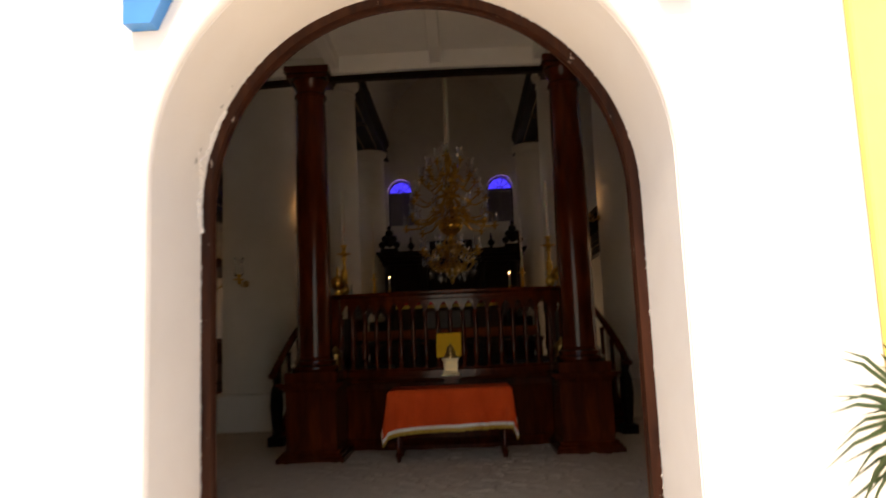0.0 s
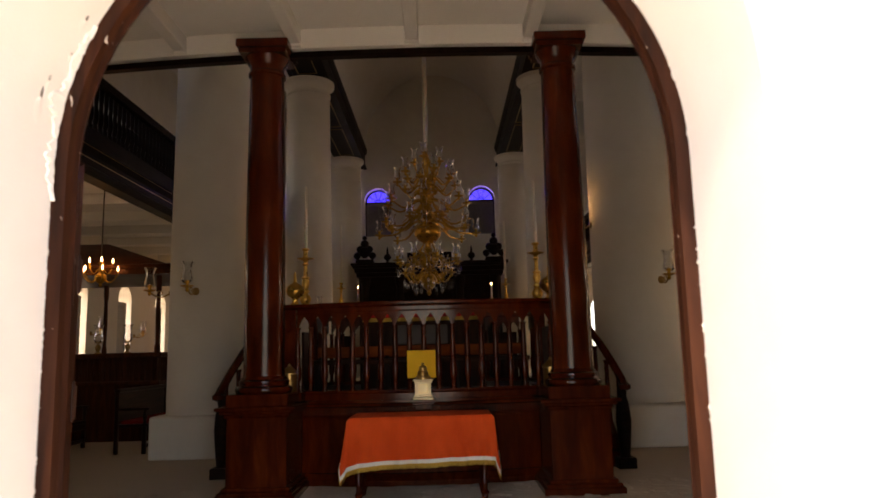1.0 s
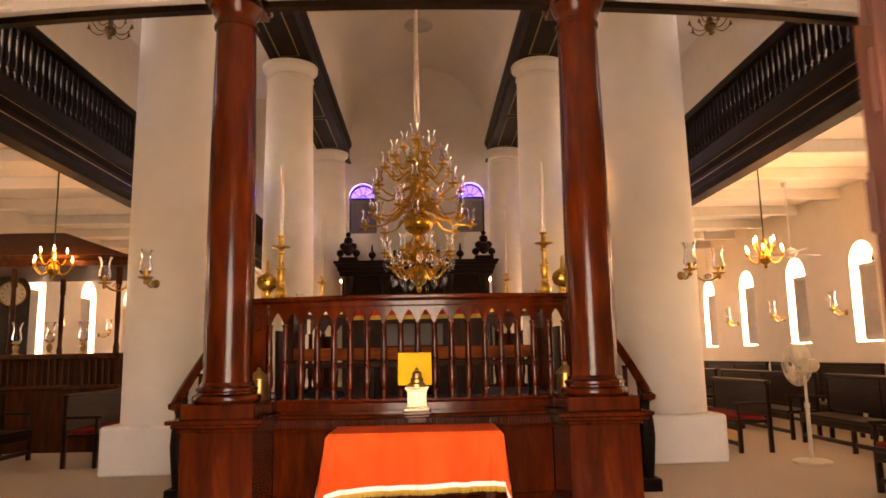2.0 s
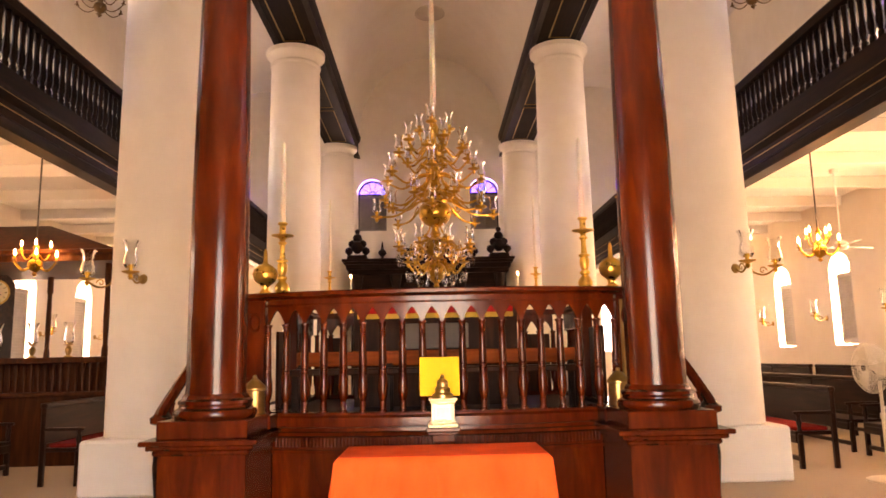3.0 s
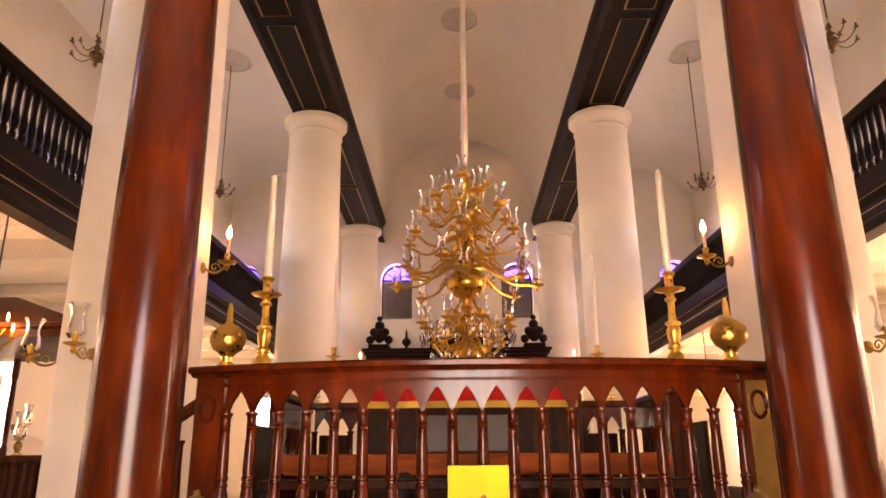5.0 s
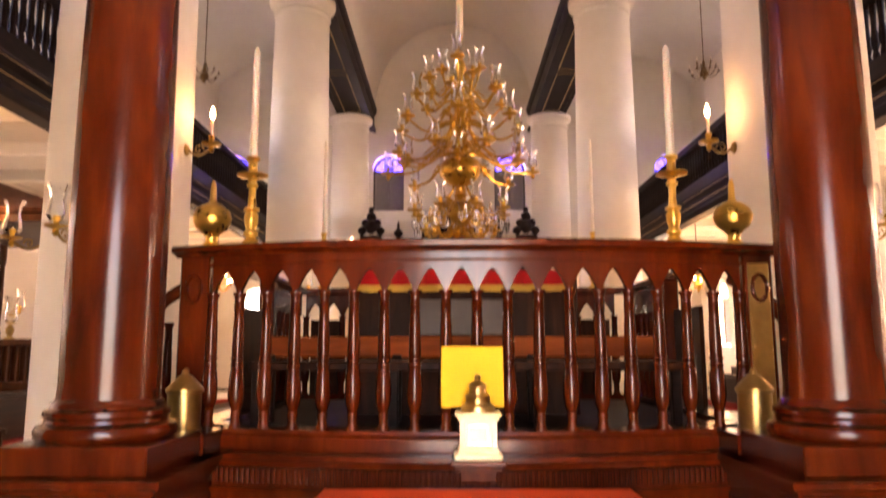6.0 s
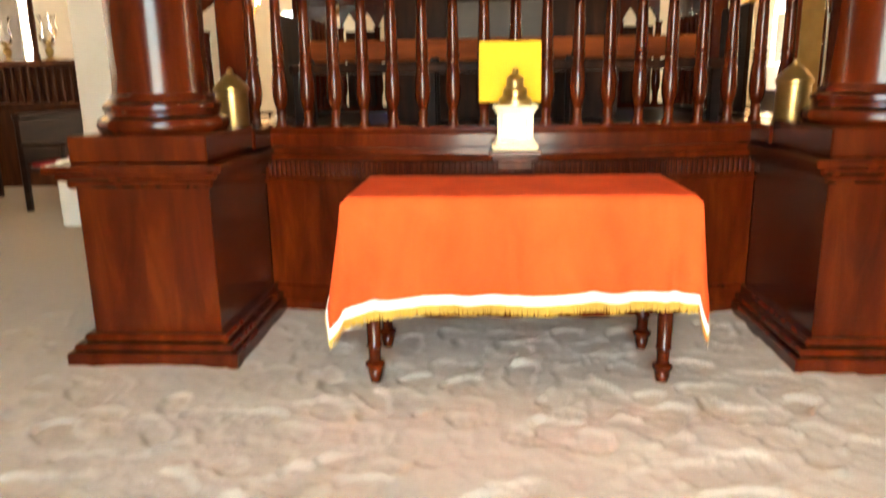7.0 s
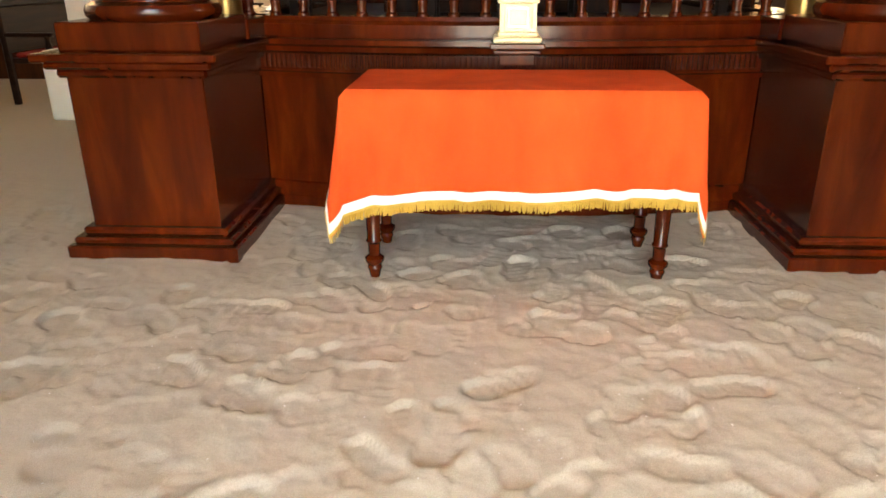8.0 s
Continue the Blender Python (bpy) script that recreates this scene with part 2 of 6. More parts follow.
# ---- geometry ----
class Geo:
    """Collects points and faces of one part."""

    def __init__(self):
        self.v, self.f = [], []

    def add(self, v, f):
        n = len(self.v)
        self.v += [tuple(p) for p in v]
        self.f += [tuple(i + n for i in q) for q in f]
        return self

    def box(self, x0, x1, y0, y1, z0, z1, b=0.006):
        b = min(b, (x1 - x0) * 0.3, (y1 - y0) * 0.3, (z1 - z0) * 0.3)
        lo, hi = (x0, y0, z0), (x1, y1, z1)
        v, idx = [], {}
        for sx in (0, 1):
            for sy in (0, 1):
                for sz in (0, 1):
                    s = (sx, sy, sz)
                    for a in range(3):
                        p = []
                        for k in range(3):
                            c = hi[k] if s[k] else lo[k]
                            p.append(c if k == a else c + (-b if s[k] else b))
                        idx[s, a] = len(v)
                        v.append(p)
        f = []
        for a in range(3):
            o = [k for k in range(3) if k != a]
            for side in (0, 1):
                q = []
                for i, j in ((0, 0), (1, 0), (1, 1), (0, 1)):
                    s = [0, 0, 0]
                    s[a], s[o[0]], s[o[1]] = side, i, j
                    q.append(idx[tuple(s), a])
                f.append(q if (side == 1) == (a != 1) else q[::-1])
        for a in range(3):
            o = [k for k in range(3) if k != a]
            for i in (0, 1):
                for j in (0, 1):
                    s0, s1 = [0, 0, 0], [0, 0, 0]
                    s0[o[0]] = s1[o[0]] = i
                    s0[o[1]] = s1[o[1]] = j
                    s1[a] = 1
                    s0, s1 = tuple(s0), tuple(s1)
                    f.append((idx[s0, o[0]], idx[s1, o[0]], idx[s1, o[1]], idx[s0, o[1]]))
        for s in ((i, j, k) for i in (0, 1) for j in (0, 1) for k in (0, 1)):
            f.append((idx[s, 0], idx[s, 1], idx[s, 2]))
        return self.add(v, f)

    def lathe(self, profile, n=20, at=(0, 0, 0)):
        """profile: (radius, height) from the bottom up."""
        v, f = [], []
        for r, z in profile:
            for i in range(n):
                a = 2 * math.pi * i / n
                v.append((at[0] + r * math.cos(a), at[1] + r * math.sin(a), at[2] + z))
        for k in range(len(profile) - 1):
            for i in range(n):
                j = (i + 1) % n
                f.append((k * n + i, k * n + j, (k + 1) * n + j, (k + 1) * n + i))
        f.append(tuple(range(n))[::-1])
        f.append(tuple((len(profile) - 1) * n + i for i in range(n)))
        return self.add(v, f)

    def tube(self, pts, r, n=6):
        pts = [Vector(p) for p in pts]
        v, f = [], []
        for i, p in enumerate(pts):
            d = (pts[min(i + 1, len(pts) - 1)] - pts[max(i - 1, 0)]).normalized()
            a = d.cross(Vector((0.13, 0.27, 0.95))).normalized()
            if abs(d.z) > 0.95:
                a = d.cross(Vector((1, 0, 0.01))).normalized()
            c = d.cross(a)
            rr = r[i] if isinstance(r, (list, tuple)) else r
            for k in range(n):
                t = 2 * math.pi * k / n
                v.append(p + a * (rr * math.cos(t)) + c * (rr * math.sin(t)))
        for i in range(len(pts) - 1):
            for k in range(n):
                j = (k + 1) % n
                f.append((i * n + k, i * n + j, (i + 1) * n + j, (i + 1) * n + k))
        f.append(tuple(range(n))[::-1])
        f.append(tuple((len(pts) - 1) * n + k for k in range(n)))
        return self.add(v, f)

    def prism(self, poly, d0, d1, place):
        """poly: (u, w) outline; place(u, w, d) gives the point."""
        n = len(poly)
        v = [place(u, w, d0) for u, w in poly] + [place(u, w, d1) for u, w in poly]
        f = [tuple(range(n))[::-1], tuple(range(n, 2 * n))]
        f += [(i, (i + 1) % n, (i + 1) % n + n, i + n) for i in range(n)]
        return self.add(v, f)

    def sweep(self, path, section, closed=False):
        """section: (out, up) closed outline, carried along path in the plan; out is to the right of the way."""
        v, f, n, m = [], [], len(section), len(path)
        for i, p in enumerate(path):
            a = path[(i - 1) % m] if closed or i > 0 else p
            b = path[(i + 1) % m] if closed or i < m - 1 else p
            d = Vector((b[0] - a[0], b[1] - a[1], 0)).normalized()
            o = Vector((d.y, -d.x, 0))
            k = 1.0
            if a is not p and b is not p:
                d1 = Vector((p[0] - a[0], p[1] - a[1], 0)).normalized()
                k = 1 / max(0.5, abs(d1.dot(d)))
            for out, up in section:
                v.append((p[0] + o.x * out * k, p[1] + o.y * out * k, p[2] + up))
        for i in range(m if closed else m - 1):
            i2 = (i + 1) % m
            for k in range(n):
                j = (k + 1) % n
                f.append((i * n + k, i2 * n + k, i2 * n + j, i * n + j))
        if not closed:
            f.append(tuple(range(n)))
            f.append(tuple((m - 1) * n + k for k in range(n))[::-1])
        return self.add(v, f)

    def mesh(self, name, mat, angle=35, smooth=True):
        me = bpy.data.meshes.new(name)
        me.from_pydata(self.v, [], self.f)
        bm = bmesh.new()
        bm.from_mesh(me)
        bmesh.ops.recalc_face_normals(bm, faces=bm.faces)
        bm.to_mesh(me)
        bm.free()
        me.materials.append(mat)
        if smooth:
            me.polygons.foreach_set("use_smooth", [True] * len(me.polygons))
            me.set_sharp_from_angle(angle=radians(angle))
        return me


def part(name, geo, mat, parent=None, label="", m=None, angle=35):
    """Links geometry (or a ready mesh) as one object, under parent if there is one."""
    me = geo.mesh(name, mat, angle) if isinstance(geo, Geo) else geo
    ob = new(name, me)
    if m is not None:
        ob.matrix_basis = m
    if parent is not None:
        ob.parent = parent
    return tagged(ob, label) if label else ob


def empty(name, label, category, m=None, group="", kind=""):
    ob = new(name)
    ob.empty_display_size = 0.1
    if m is not None:
        ob.matrix_basis = m
    return tagged(ob, label, category, group, kind)


def structure(name, geo, mat, label, category, angle=35):
    return tagged(part(name, geo, mat, angle=angle), label, category, kind="structure")


def arc(cx, cz, r, a0, a1, n, ry=None):
    ry = r if ry is None else ry
    return [(cx + r * math.cos(radians(a0 + (a1 - a0) * i / n)), cz + ry * math.sin(radians(a0 + (a1 - a0) * i / n))) for i in range(n + 1)]


def wall_band(geo, u0, u1, z0, z1, w0, w1, openings, place, n=14):
    """A band of wall from u0 to u1 with arched openings (centre, half width, sill, springing)."""
    def slab(a, b, c, d):
        if b - a > 1e-4 and d - c > 1e-4:
            geo.prism([(a, c), (b, c), (b, d), (a, d)], w0, w1, place)
    at = u0
    for c, h, sill, spring in sorted(openings):
        slab(at, c - h, z0, z1)
        slab(c - h, c + h, z0, sill)
        pts = arc(c, spring, h, 180, 0, n)
        m = len(pts)
        v = [place(u, z, w) for w in (w0, w1) for u, z in pts] + [place(u, z1, w) for w in (w0, w1) for u, z in pts]
        f = []
        for q in range(m - 1):
            f += [(q, q + 1, 2 * m + q + 1, 2 * m + q), (m + q, 3 * m + q, 3 * m + q + 1, m + q + 1), (q, m + q, m + q + 1, q + 1), (2 * m + q, 2 * m + q + 1, 3 * m + q + 1, 3 * m + q)]
        geo.add(v, f)
        at = c + h
    slab(at, u1, z0, z1)


def on_x(sign, x):
    """Place for walls that run along y; depth goes outward from x."""
    return lambda u, w, d: (sign * (x + d), u, w)


def on_y(y, sign=1):
    """Place for walls that run along x; depth goes along +y."""
    return lambda u, w, d: (u, y + sign * d, w)


# ---- setting ----
# sandy floor: fine relief near the platform, plain sheet round it
def floor():
    g = Geo()
    x0, x1, y0, y1, step = -3.9, 3.9, 4.2, 9.6, 0.0145
    nx, ny = int((x1 - x0) / step), int((y1 - y0) / step)
    rnd = random.Random(7)
    xs, ys = np.linspace(x0, x1, nx + 1), np.linspace(y0, y1, ny + 1)
    X, Y = np.meshgrid(xs, ys)
    Z = np.zeros_like(X)
    for j in range(ny + 1):
        for i in range(nx + 1):
            p = Vector((xs[i] * 2.6, ys[j] * 2.6, 0))
            Z[j, i] = 0.010 * noise.noise(p) + 0.007 * noise.noise(p * 3.1)
    # soles pressed one over another: the later print wipes out the earlier one
    for k in range(1300):
        fx, fy = rnd.uniform(-3.7, 3.7), rnd.uniform(4.4, 8.75)
        a = rnd.uniform(0, 6.283)
        l, w, d = rnd.uniform(0.08, 0.145), rnd.uniform(0.05, 0.085), rnd.choice((0.005, 0.009, 0.013, 0.018))
        tread = rnd.choice((0, 0, 60, 70, 90, 45))
        i0, i1 = np.searchsorted(xs, (fx - 0.26, fx + 0.26))
        j0, j1 = np.searchsorted(ys, (fy - 0.26, fy + 0.26))
        if i1 - i0 < 2 or j1 - j0 < 2:
            continue
        gx, gy = X[j0:j1, i0:i1] - fx, Y[j0:j1, i0:i1] - fy
        ca, sa = math.cos(a), math.sin(a)
        U, V = gx * ca + gy * sa, -gx * sa + gy * ca
        V = V - 0.012 * np.cos(U / l * 2.2)
        waist = w * (1 - 0.22 * np.exp(-((U / l + 0.15) / 0.3) ** 2))
        q = np.sqrt(np.abs(U / l) ** 2.6 + np.abs(V / waist) ** 2.6)
        inside = np.clip((1.04 - q) / 0.10, 0, 1)
        inside = inside * inside * (3 - 2 * inside)
        sole = -d * (0.75 + 0.45 * U / l) + (0.0026 * np.sin(U * tread * 3.3) if tread else 0.0)
        rim = d * 0.42 * np.exp(-((q - 1.22) / 0.28) ** 2) * np.clip(0.1 + V / w * 0.7 * math.cos(k), 0, 1.2)
        P = Z[j0:j1, i0:i1]
        Z[j0:j1, i0:i1] = (P * 0.97 + rim) * (1 - inside) + (P.mean() * 0.5 + sole) * inside
    Z = np.clip(Z, -0.026, 0.032)
    for j in range(ny + 1):
        for i in range(nx + 1):
            r = noise.noise(Vector((xs[i] * 6.5, ys[j] * 14, 3.7)))
            Z[j, i] += 0.0028 * (1 - 2.2 * abs(r)) * (0.5 + noise.noise(Vector((xs[i] * 1.7, ys[j] * 1.7, 9.1)))) + 0.0028 * noise.noise(Vector((xs[i] * 24, ys[j] * 27, 1.3)))
    fade = np.clip(np.minimum(np.minimum(X - x0, x1 - X), np.minimum(Y - y0, y1 - Y)) / 0.4, 0, 1)
    Z = Z * fade - 0.008
    v = [(float(X[j, i]), float(Y[j, i]), float(Z[j, i])) for j in range(ny + 1) for i in range(nx + 1)]
    f = [(j * (nx + 1) + i, j * (nx + 1) + i + 1, (j + 1) * (nx + 1) + i + 1, (j + 1) * (nx + 1) + i) for j in range(ny) for i in range(nx)]
    g.add(v, f)
    z = -0.008
    for a, b, c, d in ((-SIDE - 0.6, x0, WEST_IN - 0.6, EAST + 0.5), (x1, SIDE + 0.6, WEST_IN - 0.6, EAST + 0.5), (x0, x1, WEST_IN - 0.6, y0), (x0, x1, y1, EAST + 0.5)):
        g.add([(a, c, z), (b, c, z), (b, d, z), (a, d, z)], [(0, 1, 2, 3)])
    me = bpy.data.meshes.new("floor")
    me.from_pydata(g.v, [], g.f)
    me.materials.append(SAND)
    me.polygons.foreach_set("use_smooth", [True] * len(me.polygons))
    tagged(new("floor", me), "pale beige sand floor covered in soft footprints", "floor", kind="structure")
    # pale crumbs of shell lying in it
    crumbs = Geo()
    for k in range(170):
        i, j, r = rnd.randrange(nx // 5, nx * 4 // 5), rnd.randrange(ny // 4, ny * 7 // 10), rnd.uniform(0.0012, 0.003)
        crumbs.lathe([(r * 0.6, -0.002), (r, 0.0005), (r * 0.4, 0.0016)], 5, (float(xs[i]), float(ys[j]), float(Z[j, i])))
    tagged(part("shell_crumbs", crumbs, WHITE_PAINT), "white shell crumbs scattered in the sand", "crumbs", kind="stuff")


floor()

g = Geo().add([(-40, -40, -0.06), (40, -40, -0.06), (40, WEST_IN - 0.6, -0.06), (-40, WEST_IN - 0.6, -0.06)], [(0, 1, 2, 3)])
structure("ground", g, PAVING, "grey courtyard paving before the doorway", "ground")

# west wall with the arched doorway
DOOR_X, DOOR_R, DOOR_SPRING = -0.05, 1.24, 2.17
g = Geo()
wall_band(g, -SIDE - 0.5, SIDE + 0.5, -0.1, 9.0, 0, 0.74, [(DOOR_X, DOOR_R, -0.1, DOOR_SPRING)], on_y(WEST_OUT), 90)
wall_band(g, -SIDE - 0.5, SIDE + 0.5, -0.1, 9.0, 0.74, WEST_IN - WEST_OUT, [(DOOR_X, DOOR_R + 0.32, -0.1, DOOR_SPRING + 0.1)], on_y(WEST_OUT), 90)
structure("wall_west", g, FACADE, "thick white plastered wall with an arched doorway", "wall", 50)
g = Geo().box(2.04, 12, WEST_OUT - 0.06, WEST_OUT - 0.004, -0.06, 8.0, 0.01)
structure("wall_yellow", g, YELLOW, "sunlit yellow plastered facade beside the doorway", "wall")

# raised plaster moulding round the doorway
g = Geo()
prof = [(0.0, 0.0), (0.0, -0.03), (0.025, -0.045), (0.05, -0.03), (0.065, -0.02), (0.085, -0.035), (0.11, -0.03), (0.135, -0.012), (0.14, 0.0)]


def arch_sweep(g, centre, spring, r, y, prof, foot, n=40):
    """Sweeps (out, y offset) round a doorway arch."""
    v, f, k = [], [], len(prof)
    ways = [((-1, 0), (centre - r, foot)), ((-1, 0), (centre - r, spring))]
    ways += [((math.cos(radians(a)), math.sin(radians(a))), (centre + r * math.cos(radians(a)), spring + r * math.sin(radians(a)))) for a in [180 - 180 * i / n for i in range(1, n)]]
    ways += [((1, 0), (centre + r, spring)), ((1, 0), (centre + r, foot))]
    for (ox, oz), (x, z) in ways:
        for out, dy in prof:
            v.append((x + ox * out, y + dy, z + oz * out))
    for i in range(len(ways) - 1):
        for j in range(k - 1):
            f.append((i * k + j, i * k + j + 1, (i + 1) * k + j + 1, (i + 1) * k + j))
    g.add(v, f)
    return g


structure("door_moulding", arch_sweep(g, DOOR_X, DOOR_SPRING, DOOR_R + 0.004, WEST_OUT, prof, -0.06), FACADE, "white plaster moulding round the arched doorway", "trim", 60)
frame_prof = [(0.02, 0.10), (-0.055, 0.10), (-0.06, 0.08), (-0.045, 0.05), (-0.06, 0.035), (-0.055, 0.0), (0.02, 0.0), (0.02, 0.10)]
structure("door_frame", arch_sweep(Geo(), DOOR_X, DOOR_SPRING, DOOR_R, 3.40, frame_prof, -0.06), DOOR_PAINT, "worn red-brown painted arched wooden door frame", "door frame", 40)

# open door leaves, each half of the arch, swung into the hall
def door_leaf(name, side):
    jamb = (DOOR_X + side * (DOOR_R - 0.055), 3.52)
    hinge = (jamb[0] + side * 0.07, jamb[1] + 0.15)
    sl, cl = math.sin(radians(52)), math.cos(radians(52))
    base = empty(name, "open folding red-brown panelled wooden door leaf", "door", kind="structure")
    w, n = DOOR_R - 0.28, 12
    stile = lambda u, z, d: (jamb[0] + side * (d + 0.03 + 0.25 * u), jamb[1] + u, z)
    part("fold_panel", Geo().prism([(0, 0.03), (0.145, 0.03), (0.145, DOOR_SPRING + 0.1), (0, DOOR_SPRING + 0.02)], 0.0, 0.045, stile), DOOR_PAINT, base)
    for z in (0.35, 1.66, 2.0):
        part("hinge", Geo().prism([(0.0, z), (0.07, z), (0.07, z + 0.15), (0.0, z + 0.15)], -0.006, 0.002, stile).tube([stile(0.035, z - 0.006, -0.007), stile(0.035, z + 0.156, -0.007)], 0.009), DOOR_PAINT, base, "hinge painted over in red-brown")
    outline = [(0, 0.03), (w, 0.03)] + [(w - w * math.cos(radians(90 - a)) * 1.0, DOOR_SPRING + w * math.sin(radians(90 - a))) for a in [90 * i / n for i in range(n + 1)]]
    place = lambda u, z, d: (hinge[0] + side * (d * cl + 0.015 + u * sl), hinge[1] + u * cl - d * sl, z)
    part("panel", Geo().prism(outline, 0, 0.05, place), DOOR_PAINT, base)
    for z0, z1 in ((0.2, 0.95), (1.1, 1.95)):
        part("raised_panel", Geo().prism([(0.14, z0), (w - 0.14, z0), (w - 0.14, z1), (0.14, z1)], -0.012, 0.0, place), DOOR_PAINT, base)
    for z in (0.5, 1.2, 1.72):
        h = Geo().prism([(-0.02, z), (0.1, z), (0.1, z + 0.13), (-0.02, z + 0.13)], -0.02, -0.002, place)
        h.tube([(hinge[0] - side * 0.004, hinge[1] - 0.02, z - 0.01), (hinge[0] - side * 0.004, hinge[1] - 0.02, z + 0.15)], 0.012)
        part("hinge", h, DOOR_PAINT, base, "painted over steel hinge")
    part("lock", Geo().prism([(w - 0.12, 1.0), (w - 0.02, 1.0), (w - 0.02, 1.2), (w - 0.12, 1.2)], -0.04, -0.004, place), IRON, base, "black iron lock case")


door_leaf("door_1", -1)
door_leaf("door_2", 1)

# side walls in two storeys with arched windows
for sign, name in ((-1, "wall_north"), (1, "wall_south")):
    g = Geo()
    wall_band(g, WEST_IN, EAST, -0.1, 4.9, 0, 0.55, [(y, 0.42, 1.55, 3.1) for y in WIN_Y], on_x(sign, SIDE))
    wall_band(g, WEST_IN, EAST, 4.9, 13.6, 0, 0.55, [(y, 0.5, 5.6, 7.6) for y in WIN_Y], on_x(sign, SIDE))
    structure(name, g, PLASTER, "cream plastered wall with two rows of arched windows", "wall", 50)

EAST_WIN = (-7.95, -2.37, 2.0, 7.75)
g = Geo()
wall_band(g, -SIDE - 0.55, SIDE + 0.55, -0.1, 4.9, 0, 0.6, [(-6.9, 0.55, 1.55, 3.1), (6.9, 0.55, 1.55, 3.1)], on_y(EAST))
wall_band(g, -SIDE - 0.55, SIDE + 0.55, 4.9, 13.9, 0, 0.6, [(x, 0.56, 6.35, 7.85) for x in EAST_WIN], on_y(EAST), 18)
structure("wall_east", g, PLASTER, "cream plastered end wall with blue-glazed arched windows", "wall", 50)


# vaults
def vault(name, x0, x1, z, rise, y0, y1, n=28):
    c, h = (x0 + x1) / 2, (x1 - x0) / 2
    g = Geo()
    pts = arc(c, z, h, 180, 0, n, rise)
    outer = arc(c, z, h + 0.15, 0, 180, n, rise + 0.15)
    g.prism(pts + outer, y0, y1, lambda u, w, d: (u, d, w))
    structure(name, g, CEILING, "white plastered barrel vault", "ceiling", 60)


vault("ceiling_nave", -2.86, 2.86, SPRING, 3.25, 3.0, EAST + 0.1)
vault("ceiling_north", -SIDE - 0.3, -3.78, SPRING, 1.95, 3.0, EAST + 0.1)
vault("ceiling_south", 3.78, SIDE + 0.3, SPRING, 1.95, 3.0, EAST + 0.1)
g = Geo().prism([(-SIDE - 0.5, 9), (SIDE + 0.5, 9), (SIDE + 0.5, 13.9), (-SIDE - 0.5, 13.9)], 0, 0.5, on_y(2.9))
structure("wall_west_upper", g, PLASTER, "plain white plaster wall above the doorway", "wall")
g = Geo().add([(-10, 2.5, 14), (10, 2.5, 14), (10, EAST + 1, 14), (-10, EAST + 1, 14)], [(0, 1, 2, 3)])
structure("roof", g, PLASTER, "plain roof over the vaults", "roof")


# round white columns on square plinths, dark beams on them
def white_column(x, y):
    c = empty("column", "tall round white plastered column on a square plinth", "column", pose(x, y, 0), "columns of the nave")
    part("plinth", Geo().box(-0.70, 0.70, -0.69, 0.69, -0.02, 0.61, 0.03), PLASTER, c)
    prof = [(0.665, 0.62), (0.665, 0.8), (0.66, 3), (0.635, 6), (0.605, 8.4), (0.60, 8.78), (0.63, 8.82), (0.63, 8.86), (0.60, 8.9), (0.61, 8.98), (0.66, 9.05), (0.73, 9.1), (0.74, BEAM_Z - 0.01)]
    part("shaft", Geo().lathe(prof, 48), PLASTER, c)
    return c


for y, mid in zip(COLY, COL_MID):
    for s in (-1, 1):
        white_column(mid + s * COLX, y)

for s, n in ((-1, "beam_north"), (1, "beam_south")):
    x = -0.09 + s * 3.27
    b = empty(n, "dark wooden beam with moulded edges and sunk panels", "beam", pose(x, 0, 0), "nave beams", "structure")
    part("core", Geo().box(-0.44, 0.44, WEST_IN - 0.2, EAST + 0.1, BEAM_Z + 0.03, SPRING + 0.1, 0.01), GALLERY_WOOD, b)
    for e in (-1, 1):
        sec = [(e * a, z) for a, z in ((0.42, 0.0), (0.54, 0.0), (0.54, 0.07), (0.47, 0.10), (0.47, 0.62), (0.53, 0.68), (0.56, 0.80), (0.56, 0.88), (0.42, 0.88))]
        g = Geo().prism(sec, WEST_IN - 0.2, EAST + 0.1, lambda u, w, d: (u, d, BEAM_Z + w))
        part("edge_moulding", g, GALLERY_WOOD, b)
    at = WEST_IN
    for y in COLY:
        for k, (a, c) in enumerate(((at + 0.75, (at + y) / 2 - 0.15), ((at + y) / 2 + 0.15, y - 0.75))):
            loop = [(-0.26, a, 0), (0.26, a, 0), (0.26, c, 0), (-0.26, c, 0)]
            g = Geo().sweep([(u, v, BEAM_Z) for u, v, _ in loop], [(-0.009, 0.012), (0.009, 0.012), (0.009, 0.035), (-0.009, 0.035)], True)
            part("panel_moulding", g, OLD_BRASS, b, "thin gilt line round a sunk panel")
        at = y

# ceiling medallions
def medallion(x, y, z):
    g = Geo().lathe([(0.06, -0.16), (0.12, -0.10), (0.2, -0.07), (0.42, -0.06), (0.46, -0.04), (0.5, -0.06), (0.56, -0.03), (0.58, 0.06)], 32)
    for i in range(16):
        a = 2 * math.pi * i / 16
        g.lathe([(0.02, -0.07), (0.05, -0.06), (0.06, -0.02)], 6, (0.32 * math.cos(a), 0.32 * math.sin(a), 0))
    ob = part("ceiling_medallion", g, MEDALLION_SHADED, m=pose(x, y, z))
    tagged(ob, "round white plaster ceiling medallion", "medallion", "ceiling medallions")


for y in (14.0, 22.2, 26.2):
    medallion(0, y, SPRING + 3.24)
for s in (-1, 1):
    for x, y in ((5.68, 14.6), (6.2, 22.0)):
        medallion(XC + s * x, y, SPRING + 1.94 * math.sqrt(1 - ((x - 6.34) / 2.56) ** 2))


